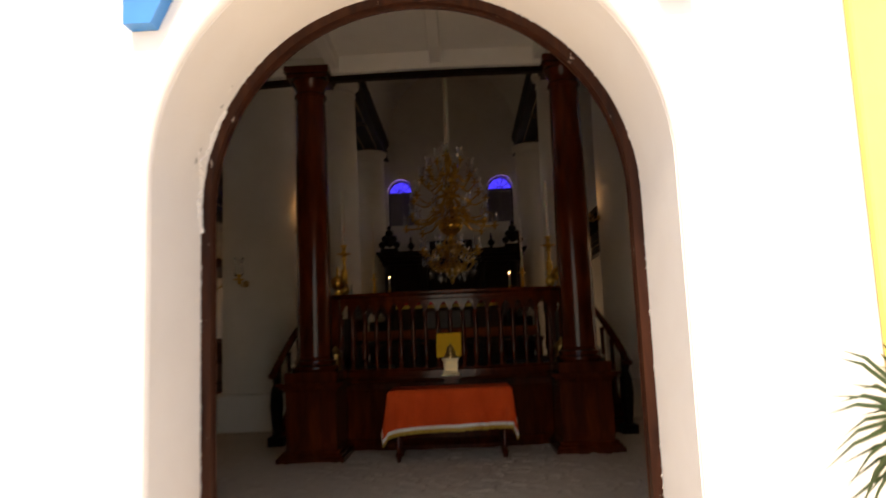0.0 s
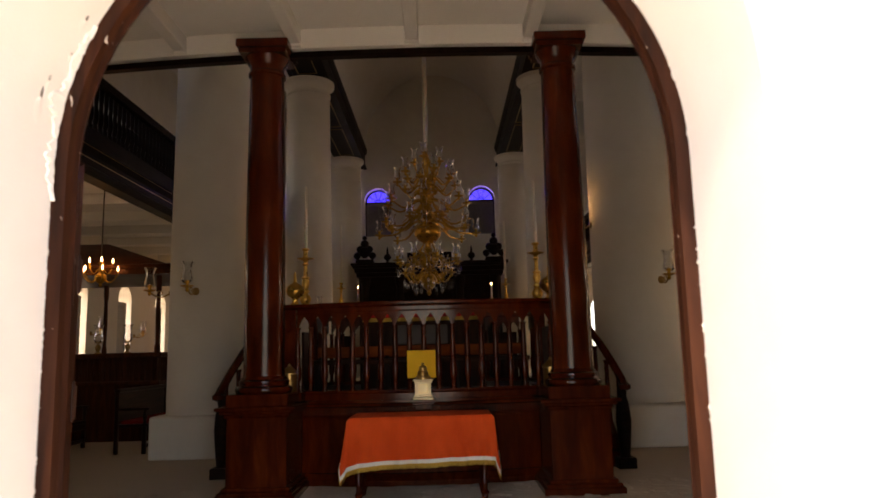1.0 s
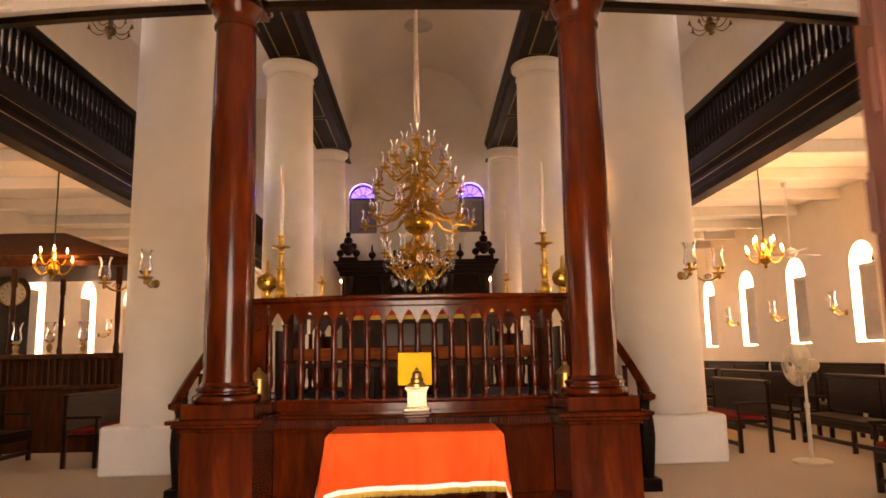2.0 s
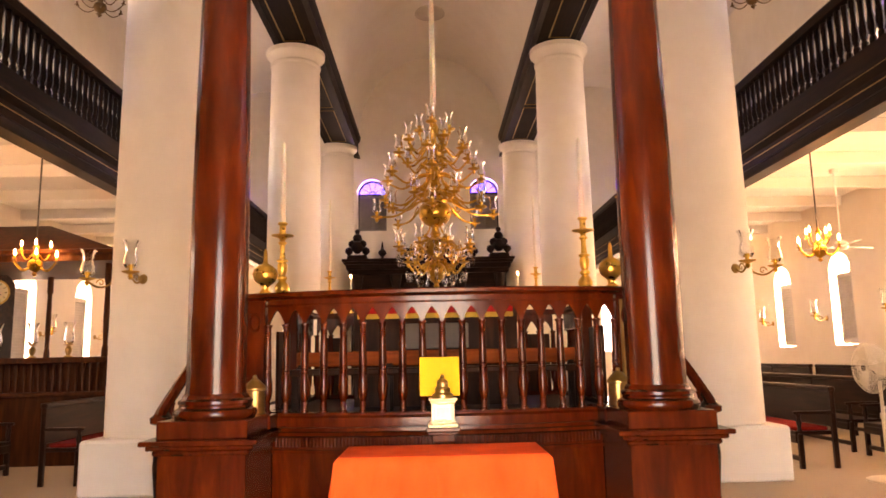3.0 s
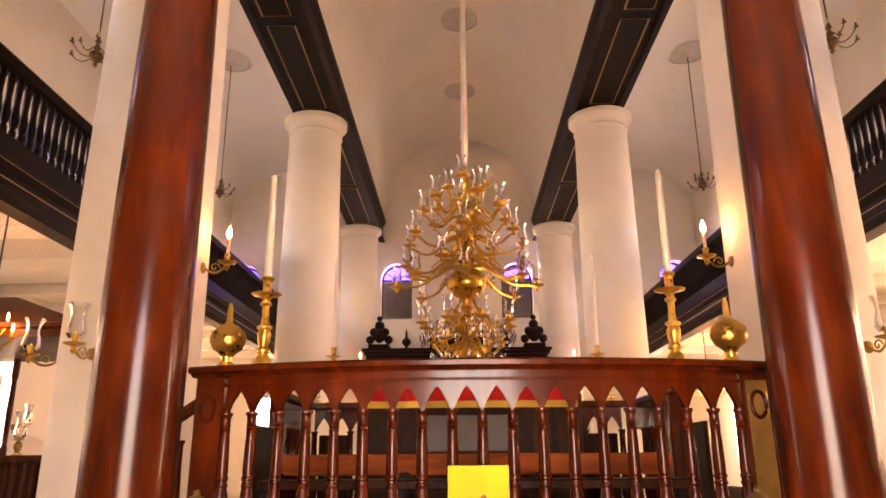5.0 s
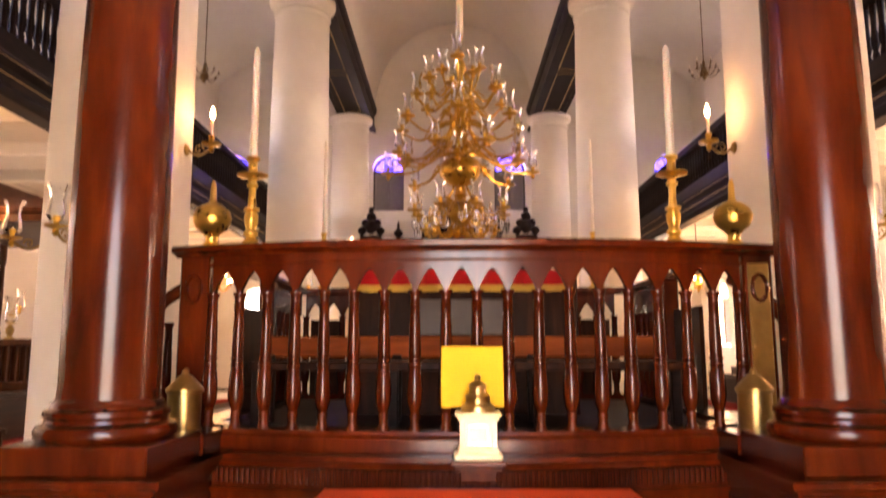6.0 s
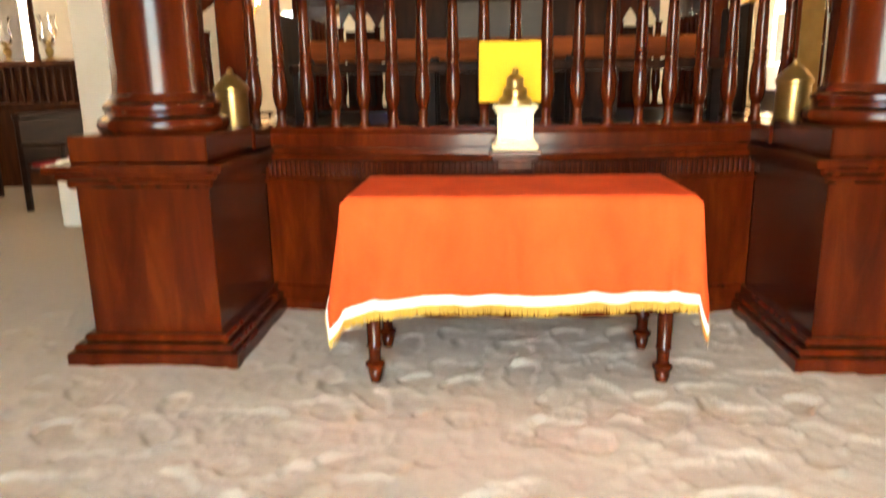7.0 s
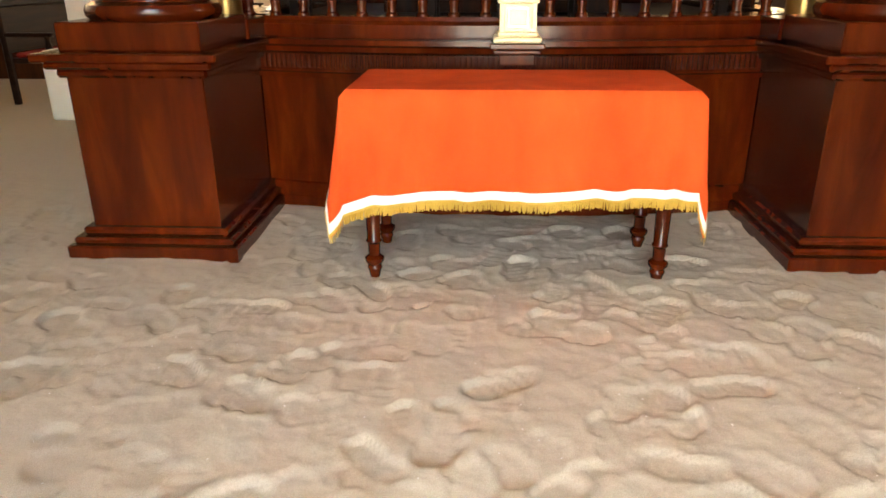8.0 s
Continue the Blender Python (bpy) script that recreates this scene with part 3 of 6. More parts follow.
# windows
def window(name, place, half, sill, spring, depth, blue, shutters):
    w = empty(name, "arched window with a fanlight and louvred shutters", "window", kind="structure")
    sec = [(c + 0.0, z) for c, z in arc(0, spring, half - 0.002, 180, 0, 14)]
    rim = [(-half + 0.002, sill)] + sec + [(half - 0.002, sill)]
    rw = 0.06 if blue else 0.03
    inner = [(u * (half - rw) / half, sill + rw if z <= sill else spring + (z - spring) * (half - rw) / half) for u, z in rim]
    g = Geo()
    for (a, b), (c, d) in zip(zip(rim, inner), zip(rim[1:], inner[1:])):
        g.prism([a, c, d, b], depth, depth + 0.07, place)
    g.prism([rim[0], rim[-1], inner[-1], inner[0]], depth, depth + 0.07, place)
    if blue:
        g.prism([(-half, spring - 0.04), (half, spring - 0.04), (half, spring + 0.03), (-half, spring + 0.03)], depth - 0.01, depth + 0.06, place)
    mat = DARK_WOOD if blue else WHITE_PAINT
    part("window_frame", g, mat, w)
    r = half - 0.05
    g = Geo()
    for a in (36, 72, 108, 144) if blue else (90,):
        ca, sa = math.cos(radians(a)), math.sin(radians(a))
        g.prism([(r * 0.3 * ca - 0.012 * sa, spring + r * 0.3 * sa + 0.012 * ca), (r * 0.3 * ca + 0.012 * sa, spring + r * 0.3 * sa - 0.012 * ca),
                 (r * ca + 0.012 * sa, spring + r * sa - 0.012 * ca), (r * ca - 0.012 * sa, spring + r * sa + 0.012 * ca)], depth + 0.01, depth + 0.04, place)
    g.prism(arc(0, spring, r * 0.3, 180, 0, 8) + arc(0, spring, r * 0.22, 0, 180, 8), depth + 0.01, depth + 0.04, place)
    part("fan_bars", g, mat, w)
    pane = Geo().prism(arc(0, spring + 0.02, r, 180, 0, 14), depth + 0.05, depth + 0.056, place)
    ob = part("pane", pane, BLUE_GLASS if blue else GLASS, w, "cobalt blue fanlight glass" if blue else "clear fanlight glass")
    ob.visible_shadow = False
    for s in shutters:
        x0, x1 = (-half + 0.06, -0.01) if s < 0 else (0.01, half - 0.06)
        if not blue:
            x0, x1 = (-half + 0.02, 0.16) if s < 0 else (-0.12, half - 0.04)
        depth = depth if blue else 0.075
        sh = part("shutter", Geo().prism([(x0, sill + 0.05), (x0 + 0.05, sill + 0.05), (x0 + 0.05, spring - 0.05), (x0, spring - 0.05)], depth - 0.05, depth - 0.01, place)
                  .prism([(x1 - 0.05, sill + 0.05), (x1, sill + 0.05), (x1, spring - 0.05), (x1 - 0.05, spring - 0.05)], depth - 0.05, depth - 0.01, place)
                  .prism([(x0 + 0.05, sill + 0.05), (x1 - 0.05, sill + 0.05), (x1 - 0.05, sill + 0.12), (x0 + 0.05, sill + 0.12)], depth - 0.05, depth - 0.01, place)
                  .prism([(x0 + 0.05, spring - 0.12), (x1 - 0.05, spring - 0.12), (x1 - 0.05, spring - 0.05), (x0 + 0.05, spring - 0.05)], depth - 0.05, depth - 0.01, place),
                  GREY_SHUTTER if blue else SHUTTER, w)
        # solid board added to block the window lamp behind the slats
        part("shutter_light_stop", Geo().prism([(x0 - 0.02, sill + 0.03), (x1 + 0.02, sill + 0.03), (x1 + 0.02, spring - 0.03), (x0 - 0.02, spring - 0.03)], depth - 0.008 + 0.003 * s, depth + 0.003 * s, place), GREY_SHUTTER if blue else SHUTTER, sh)
        n = int((spring - sill - 0.24) / 0.062)
        lv = Geo()
        for i in range(n):
            z = sill + 0.14 + i * 0.062
            v = [place(u, z + dz, depth + d) for u in (x0 + 0.052, x1 - 0.052) for dz, d in ((0, -0.045), (0.006, -0.045), (0.05, -0.015), (0.044, -0.015))]
            lv.add(v, [(0, 1, 2, 3), (4, 5, 6, 7), (0, 1, 5, 4), (1, 2, 6, 5), (2, 3, 7, 6), (3, 0, 4, 7)])
        ob = part("slats", lv, GREY_SHUTTER if blue else SHUTTER, sh)
        tagged(ob, kind="stuff")


def window_light(name, at, target, w, h, watts, colour):
    l = bpy.data.lights.new(name, "AREA")
    l.shape, l.size, l.size_y, l.energy, l.color = "RECTANGLE", w, h, watts, colour
    new(name, l).matrix_world = look(at, target)


DAY = (1.0, 0.77, 0.52)
k = 1
for s in (-1, 1):
    for i, y in enumerate(WIN_Y):
        window("window_%d" % k, lambda u, z, d, y=y, s=s: (s * (SIDE + d), y + u, z), 0.42, 1.55, 3.1, 0.36, False, (-1,))
        window_light("window_light", (s * (SIDE + 0.5), y, 2.6), (0, y, 2.4), 0.9, 2.1, 7.0 if s < 0 else 20.0, DAY)
        window("window_%d" % (k + 1), lambda u, z, d, y=y, s=s: (s * (SIDE + d), y + u, z), 0.5, 5.6, 7.6, 0.15, True, ())
        if i % 2 == 0:
            window_light("window_light", (s * (SIDE + 0.52), y, 7.1), (0, y, 6.9), 1.0, 2.4, 4.0 if s < 0 else 6.0, DAY)
        k += 2
for x in EAST_WIN:
    window("window_%d" % k, lambda u, z, d, x=x: (x + u, EAST + d, z), 0.56, 6.35, 7.85, 0.36, True, (-1, 1))
    window_light("window_light", (x, EAST + 0.55, 7.4), (x, 0, 7.2), 1.2, 2.3, 42.0, (1.0, 0.92, 0.9))
    k += 1
for x in (-6.9, 6.9):
    window("window_%d" % k, lambda u, z, d, x=x: (x + u, EAST + d, z), 0.55, 1.55, 3.1, 0.2, False, ())
    window_light("window_light", (x, EAST + 0.55, 2.6), (x, 0, 2.4), 1.2, 2.3, 10.0, DAY)
    k += 1


# candle bulbs of the side chandeliers and of the lit brackets
for s in (-1, 1):
    for at, watts, size in (((s * 5.9, 13.6, 3.2), 2.5 if s < 0 else 7.0, 0.3), ((s * 5.9, 22.5, 3.2), 5.0, 0.3), ((XC + s * (COLX - 0.93), COLY[0] - 0.05, 3.8), 0.4, 0.06)):
        l = bpy.data.lights.new("candle_bulb_light", "POINT")
        l.energy, l.color, l.shadow_soft_size = watts, (1.0, 0.50, 0.18), size
        new("candle_bulb_light", l).matrix_world = pose(*at)


# ---- west gallery over the entrance ----
def front_y(x):
    return 8.52 + 0.020 * x * x


xs = [-SIDE + i * (2 * SIDE) / 40 for i in range(41)]
g = Geo()
g.prism([(x, front_y(x)) for x in xs] + [(SIDE, WEST_IN), (-SIDE, WEST_IN)], 5.16, 5.3, lambda u, w, d: (u, w, d))
for i in range(-6, 7):
    x = -0.055 + 1.352 * i
    g.box(x - 0.075, x + 0.075, WEST_IN, front_y(x) - 0.01, 4.985, 5.16, 0.012)
    g.box(x - 0.085, x + 0.085, front_y(x) - 0.14, front_y(x) - 0.02, 4.945, 5.0, 0.012)
g.sweep([(x, front_y(x) - 0.09, 0) for x in xs], [(-0.06, 4.93), (0.03, 4.93), (0.03, 5.18), (-0.06, 5.18)])
structure("ceiling_gallery", g, CEILING, "white boarded gallery ceiling on slim white beams", "ceiling")
fasc = Geo().sweep([(x, front_y(x), 0) for x in xs], [(-0.05, 4.85), (0.05, 4.85), (0.05, 4.915), (-0.02, 4.935), (-0.05, 5.4)])
structure("gallery_fascia", fasc, GALLERY_WOOD, "dark wooden curved edge of the entrance gallery", "trim")


# ---- side galleries ----
def side_gallery(sign):
    gal = empty("side_gallery", "dark wooden side gallery with a balustrade and gilt lines", "gallery", group="side galleries", kind="structure")
    X = lambda a: sign * a
    y0, y1 = 8.75, EAST - 0.02
    pl = lambda u, w, d: (sign * u, d, w)
    z = GAL_Z
    part("cornice", Geo().prism([(GAL_X + 0.25, z), (GAL_X, z), (GAL_X - 0.03, z + 0.05), (GAL_X - 0.03, z + 0.12), (GAL_X, z + 0.16), (GAL_X, z + 0.34), (GAL_X - 0.05, z + 0.40), (GAL_X - 0.08, z + 0.46), (GAL_X - 0.08, z + 0.5), (GAL_X + 0.25, z + 0.5)], y0, y1, pl), GALLERY_WOOD, gal)
    for dz in (0.13, 0.26, 0.425):
        part("gilt_line", Geo().prism([(GAL_X - 0.006 - (0.06 if dz > 0.3 else 0), z + dz), (GAL_X + 0.02, z + dz), (GAL_X + 0.02, z + dz + 0.016), (GAL_X - 0.006 - (0.06 if dz > 0.3 else 0), z + dz + 0.016)], y0, y1, pl), OLD_BRASS, gal, "dull gilt line along the cornice")
    part("rail", Geo().prism([(GAL_X - 0.05, z + 1.52), (GAL_X + 0.15, z + 1.52), (GAL_X + 0.15, z + 1.66), (GAL_X + 0.1, z + 1.7), (GAL_X, z + 1.7), (GAL_X - 0.05, z + 1.64)], y0, y1, pl), GALLERY_WOOD, gal)
    part("parapet", Geo().prism([(GAL_X + 0.02, z + 0.5), (GAL_X + 0.10, z + 0.5), (GAL_X + 0.10, z + 0.78), (GAL_X + 0.02, z + 0.78)], y0, y1, pl), GALLERY_WOOD, gal)
    bal = Geo().lathe([(0.044, 0.0), (0.044, 0.08), (0.03, 0.1), (0.054, 0.2), (0.05, 0.28), (0.034, 0.42), (0.038, 0.55), (0.044, 0.64), (0.044, 0.74)], 8).mesh("baluster", GALLERY_WOOD)
    n = int((y1 - y0) / 0.165)
    for i in range(n):
        part("baluster", bal, None, gal, m=pose(sign * (GAL_X + 0.06), y0 + 0.1 + i * 0.165, z + 0.78))
    ceil = Geo().box(min(X(GAL_X + 0.2), X(SIDE)), max(X(GAL_X + 0.2), X(SIDE)), y0 - 0.5, y1, z + 0.38, z + 0.5)
    for i in range(13):
        y = y0 + 0.5 + i * 1.68
        ceil.box(min(X(GAL_X + 0.2), X(SIDE)), max(X(GAL_X + 0.2), X(SIDE)), y - 0.08, y + 0.08, z + 0.17, z + 0.38, 0.01)
    tagged(part("ceiling_side", ceil, CEILING), "white boarded gallery underside with cross beams", "ceiling", kind="structure")
    return gal


side_gallery(-1)
side_gallery(1)
CHERRY = wood("orange_brown_wood", (0.15, 0.030, 0.006), (0.25, 0.055, 0.010), (0.33, 0.080, 0.016), 0.5, (1.1, 9, 9), 0.0, spec=0.06)



# ---- mahogany columns on pedestals ----
def pedestal_column(x, y):
    c = empty("pedestal_column", "polished mahogany column on a square panelled pedestal", "column", pose(x, y, 0), "mahogany columns")
    h = 0.31
    base = part("pedestal_base", Geo().box(-h - 0.10, h + 0.10, -h - 0.10, h + 0.10, -0.03, 0.05, 0.008)
                .box(-h - 0.075, h + 0.075, -h - 0.075, h + 0.075, 0.05, 0.085, 0.012).box(-h - 0.04, h + 0.04, -h - 0.04, h + 0.04, 0.085, 0.125, 0.012), MAHOGANY, c)
    part("pedestal_body", Geo().box(-h, h, -h, h, 0.12, 0.83, 0.004), MAHOGANY, c)
    part("pedestal_cornice", Geo().box(-h - 0.03, h + 0.03, -h - 0.03, h + 0.03, 0.82, 0.86, 0.012).box(-h - 0.065, h + 0.065, -h - 0.065, h + 0.065, 0.86, 0.895, 0.012)
         .box(-h - 0.10, h + 0.10, -h - 0.10, h + 0.10, 0.895, 0.93, 0.006), MAHOGANY, c)
    part("upper_plinth", Geo().box(-h - 0.01, h + 0.01, -h - 0.01, h + 0.01, 0.93, 1.055, 0.006), MAHOGANY, c)
    part("column_base", Geo().lathe([(0.285, 1.055), (0.30, 1.07), (0.305, 1.095), (0.295, 1.12), (0.265, 1.135), (0.262, 1.15), (0.272, 1.165), (0.27, 1.185), (0.245, 1.2), (0.24, 1.22), (0.225, 1.235)], 40), MAHOGANY, c)
    prof = [(0.222, 1.235), (0.218, 1.3), (0.22, 1.8), (0.217, 2.6), (0.206, 3.6), (0.19, 4.55), (0.188, 4.6)]
    part("shaft", Geo().lathe(prof, 44), MAHOGANY, c)
    part("capital", Geo().lathe([(0.188, 4.6), (0.21, 4.61), (0.21, 4.64), (0.19, 4.66), (0.192, 4.72), (0.205, 4.74), (0.24, 4.79), (0.25, 4.82)], 36).box(-0.265, 0.265, -0.265, 0.265, 4.82, 4.88, 0.01).box(-0.29, 0.29, -0.29, 0.29, 4.88, 4.975, 0.01), MAHOGANY, c)
    return c


for x in (-1.73, 1.61):
    pedestal_column(x, 8.51)


# ---- reading platform ----
def base_y(x):
    return 8.87 + 0.10 * (x - XC) ** 2


RAIL_MID = -0.01


def bal_y(x):
    return 9.03 + 0.10 * (x - RAIL_MID) ** 2


plat = empty("reading_platform", "mahogany reading platform with a bowed balustraded front", "platform")
NB = 24
def bow(f, half, mid=XC):
    return [(mid - half + 2 * half * i / NB, f(mid - half + 2 * half * i / NB), 0) for i in range(NB + 1)]


def deck(off, half, z0, z1):
    return Geo().prism([(x, y + off) for x, y, _ in bow(base_y, half)] + [(XC + half, 12.3), (XC - half, 12.3)], z0, z1, lambda u, w, d: (u, w, d))


part("body", deck(0, 1.36, -0.03, 0.76), MAHOGANY, plat)
part("deck", deck(0.02, 1.37, 0.76, 0.9), MAHOGANY, plat)
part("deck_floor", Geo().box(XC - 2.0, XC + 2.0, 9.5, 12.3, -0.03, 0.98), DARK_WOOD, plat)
part("skirting", Geo().sweep(bow(base_y, 1.33), [(-0.01, -0.03), (0.06, -0.03), (0.06, 0.05), (0.04, 0.07), (0.02, 0.12), (-0.01, 0.13)]), MAHOGANY, plat)
part("fillet", Geo().sweep(bow(base_y, 1.36), [(-0.01, 0.715), (0.02, 0.72), (0.025, 0.745), (-0.01, 0.75)]), MAHOGANY, plat)
part("cornice", Geo().sweep(bow(base_y, 1.36), [(-0.02, 0.845), (0.02, 0.845), (0.05, 0.86), (0.055, 0.885), (0.10, 0.9), (0.10, 0.925), (-0.02, 0.925)]), MAHOGANY, plat)
part("kerb", Geo().sweep(bow(bal_y, 1.64, RAIL_MID), [(-0.09, 0.90), (0.10, 0.90), (0.10, 0.99), (0.075, 1.01), (0.07, 1.03), (-0.09, 1.03)]), MAHOGANY, plat)
reed = Geo()
for i in range(92):
    x = XC - 1.33 + 2.66 * i / 91
    y = base_y(x) + 0.012
    rib = [(x - 0.0075, y), (x - 0.0065, y - 0.016), (x - 0.0025, y - 0.022), (x + 0.0025, y - 0.022), (x + 0.0065, y - 0.016), (x + 0.0075, y)]
    reed.prism(rib, 0.768, 0.838, lambda u, w, d: (u, w, d))
tagged(part("reeding", reed, MAHOGANY, plat, angle=10), kind="stuff")
for s in (-1, 1):
    c = XC + s * 1.67
    part("return_block", Geo().box(c - 0.305, c + 0.305, 8.815, 9.52, -0.03, 0.83, 0.004), MAHOGANY, plat)
    xi = XC + s * 1.365
    sec = [(0.0, -0.03), (0.10, -0.03), (0.10, 0.05), (0.075, 0.055), (0.075, 0.085), (0.04, 0.09), (0.035, 0.125), (0.0, 0.13)]
    part("return_skirting", Geo().prism([(-s * a, z) for a, z in sec], 8.60, base_y(XC + 1.3) + 0.02, lambda u, w, d: (xi + u, d, w)), MAHOGANY, plat)
    sec = [(0.0, 0.82), (0.03, 0.82), (0.03, 0.86), (0.065, 0.86), (0.065, 0.895), (0.10, 0.9), (0.10, 0.93), (0.0, 0.93)]
    part("return_cornice", Geo().prism([(-s * a, z) for a, z in sec], 8.60, base_y(XC + 1.36) + 0.1, lambda u, w, d: (xi + u, d, w)), MAHOGANY, plat)
    part("return_top", Geo().box(c - 0.33, c + 0.33, 8.84, 9.52, 0.83, 1.03, 0.006), MAHOGANY, plat)

# balustrade of the platform
bal = Geo().lathe([(0.036, 0.0), (0.036, 0.012), (0.027, 0.022), (0.025, 0.05), (0.030, 0.068), (0.030, 0.078), (0.024, 0.09), (0.031, 0.105), (0.041, 0.14), (0.045, 0.18), (0.043, 0.24), (0.038, 0.30),
                   (0.033, 0.315), (0.033, 0.322), (0.038, 0.33), (0.038, 0.342), (0.032, 0.35), (0.032, 0.36), (0.038, 0.368), (0.038, 0.38), (0.031, 0.39), (0.034, 0.41), (0.031, 0.55), (0.0265, 0.625), (0.031, 0.634), (0.0265, 0.643), (0.031, 0.654), (0.0265, 0.663), (0.031, 0.674), (0.0265, 0.684), (0.029, 0.72), (0.038, 0.732), (0.038, 0.745)], 14).mesh("baluster", MAHOGANY)
bxs = [RAIL_MID - 1.51 + 3.02 * i / 18 for i in range(19)]
rails = empty("balustrade", "glossy mahogany balustrade with pointed arches between turned balusters", "balustrade")
for x in bxs:
    part("baluster", bal, None, rails, m=pose(x, bal_y(x), 1.03, 0, 0, 37 * x))


def pointed(a, b, z0, rise, top, path, thick=0.045, n=6):
    """A panel between two balusters whose lower edge is a pointed arch."""
    g = Geo()
    us = [i / n for i in range(n + 1)]
    low = [(a + (b - a) * 0.5 * u * 0.86 + (b - a) * 0.07, z0 + rise * (0.55 * u + 0.45 * (1 - (1 - u) ** 2.2))) for u in us]
    low += [(b - (p - a), z) for p, z in low[-2::-1]]
    low = [(a, z0)] + low + [(b, z0)]
    v = []
    for d in (-thick / 2, thick / 2):
        for x, z in low:
            v.append((*path(x, d), z))
        for x, z in low:
            v.append((*path(x, d), top))
    m = len(low)
    f = []
    for i in range(m - 1):
        f += [(i, i + 1, m + i + 1, m + i), (2 * m + i, 3 * m + i, 3 * m + i + 1, 2 * m + i + 1), (i, 2 * m + i, 2 * m + i + 1, i + 1), (m + i, m + i + 1, 3 * m + i + 1, 3 * m + i)]
    f += [(0, m, 3 * m, 2 * m), (m - 1, 3 * m - 1, 4 * m - 1, 2 * m - 1)]
    return g.add(v, f)


for a, b in zip(bxs, bxs[1:]):
    part("arch_panel", pointed(a, b, 1.775, 0.125, 1.985, lambda x, d: (x, bal_y(x) + d)), MAHOGANY, rails)
cap = [(-0.06, 1.985), (0.045, 1.985), (0.06, 2.0), (0.09, 2.01), (0.095, 2.035), (0.08, 2.048), (-0.08, 2.048), (-0.09, 2.03)]
part("hand_rail", Geo().sweep(bow(bal_y, 1.73, RAIL_MID), cap), MAHOGANY, rails)
part("rail_moulding", Geo().sweep(bow(bal_y, 1.53, RAIL_MID), [(0.0, 1.925), (0.03, 1.93), (0.035, 1.945), (0.0, 1.95)]), MAHOGANY, rails)
for s in (-1, 1):
    x = RAIL_MID + s * 1.625
    y = bal_y(x)
    post = part("corner_post", Geo().box(x - 0.085, x + 0.085, y - 0.03, y + 0.14, 1.03, 1.99, 0.008), MAHOGANY, rails)
    oval = Geo().tube([(x + 0.042 * math.cos(t), y - 0.046, 1.80 + 0.075 * math.sin(t)) for t in [i * math.pi / 10 for i in range(21)]], 0.012)
    if s > 0:
        part("carved_panel", Geo().box(x - 0.06, x + 0.06, y - 0.042, y - 0.028, 1.1, 1.94, 0.006), OLD_BRASS, post, "dull gilt carved panel")
    part("oval_carving", oval, MAHOGANY, post)
    # rail that runs back along the side
    for yy in [11.1 + 0.17 * i for i in range(6)]:
        part("baluster", bal, None, rails, m=pose(x, yy, 1.03))
    part("side_rail", Geo().prism([(u, w) for u, w in ((-0.09, 2.0), (0.09, 2.0), (0.095, 2.035), (0.08, 2.048), (-0.08, 2.048), (-0.095, 2.035))], y, 12.2, lambda u, w, d: (x + u, d, w)), MAHOGANY, rails)
    part("side_panel", Geo().box(x - 0.025, x + 0.025, 11.0, 12.15, 1.775, 2.0, 0.004), MAHOGANY, rails)
    # boards added to darken the gaps, hiding the pale walls beyond
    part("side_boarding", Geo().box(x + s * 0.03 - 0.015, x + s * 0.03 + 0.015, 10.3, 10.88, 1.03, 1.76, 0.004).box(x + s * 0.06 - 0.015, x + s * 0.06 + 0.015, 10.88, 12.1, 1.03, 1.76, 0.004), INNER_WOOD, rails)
    part("side_post", Geo().box(x - 0.06, x + 0.06, 10.88, 11.0, 1.03, 2.0, 0.008), MAHOGANY, rails)
    part("side_kerb", Geo().box(x - 0.09, x + 0.09, y + 0.1, 12.2, 0.98, 1.03, 0.006), MAHOGANY, rails)
bx2 = [XC - 1.5 + 3.0 * i / 17 for i in range(18)]
for x in bx2:
    part("baluster", bal, None, rails, m=pose(x, 12.12, 1.03))
part("back_rail", Geo().box(XC - 1.68, XC + 1.68, 12.04, 12.2, 1.98, 2.046, 0.012), MAHOGANY, rails)
for a, b in zip(bx2, bx2[1:]):
    part("back_arch_panel", pointed(a, b, 1.775, 0.125, 1.985, lambda x, d: (x, 12.12 + d)), MAHOGANY, rails)
# added screen that shuts off the bright view between the back balusters
for x0, x1 in ((-1.46, -1.14), (-0.9, 0.9), (1.14, 1.46)):
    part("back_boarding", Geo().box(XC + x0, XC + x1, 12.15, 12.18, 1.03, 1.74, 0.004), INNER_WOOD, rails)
part("back_kerb", Geo().box(XC - 1.68, XC + 1.68, 12.03, 12.21, 0.98, 1.03, 0.006), MAHOGANY, rails)


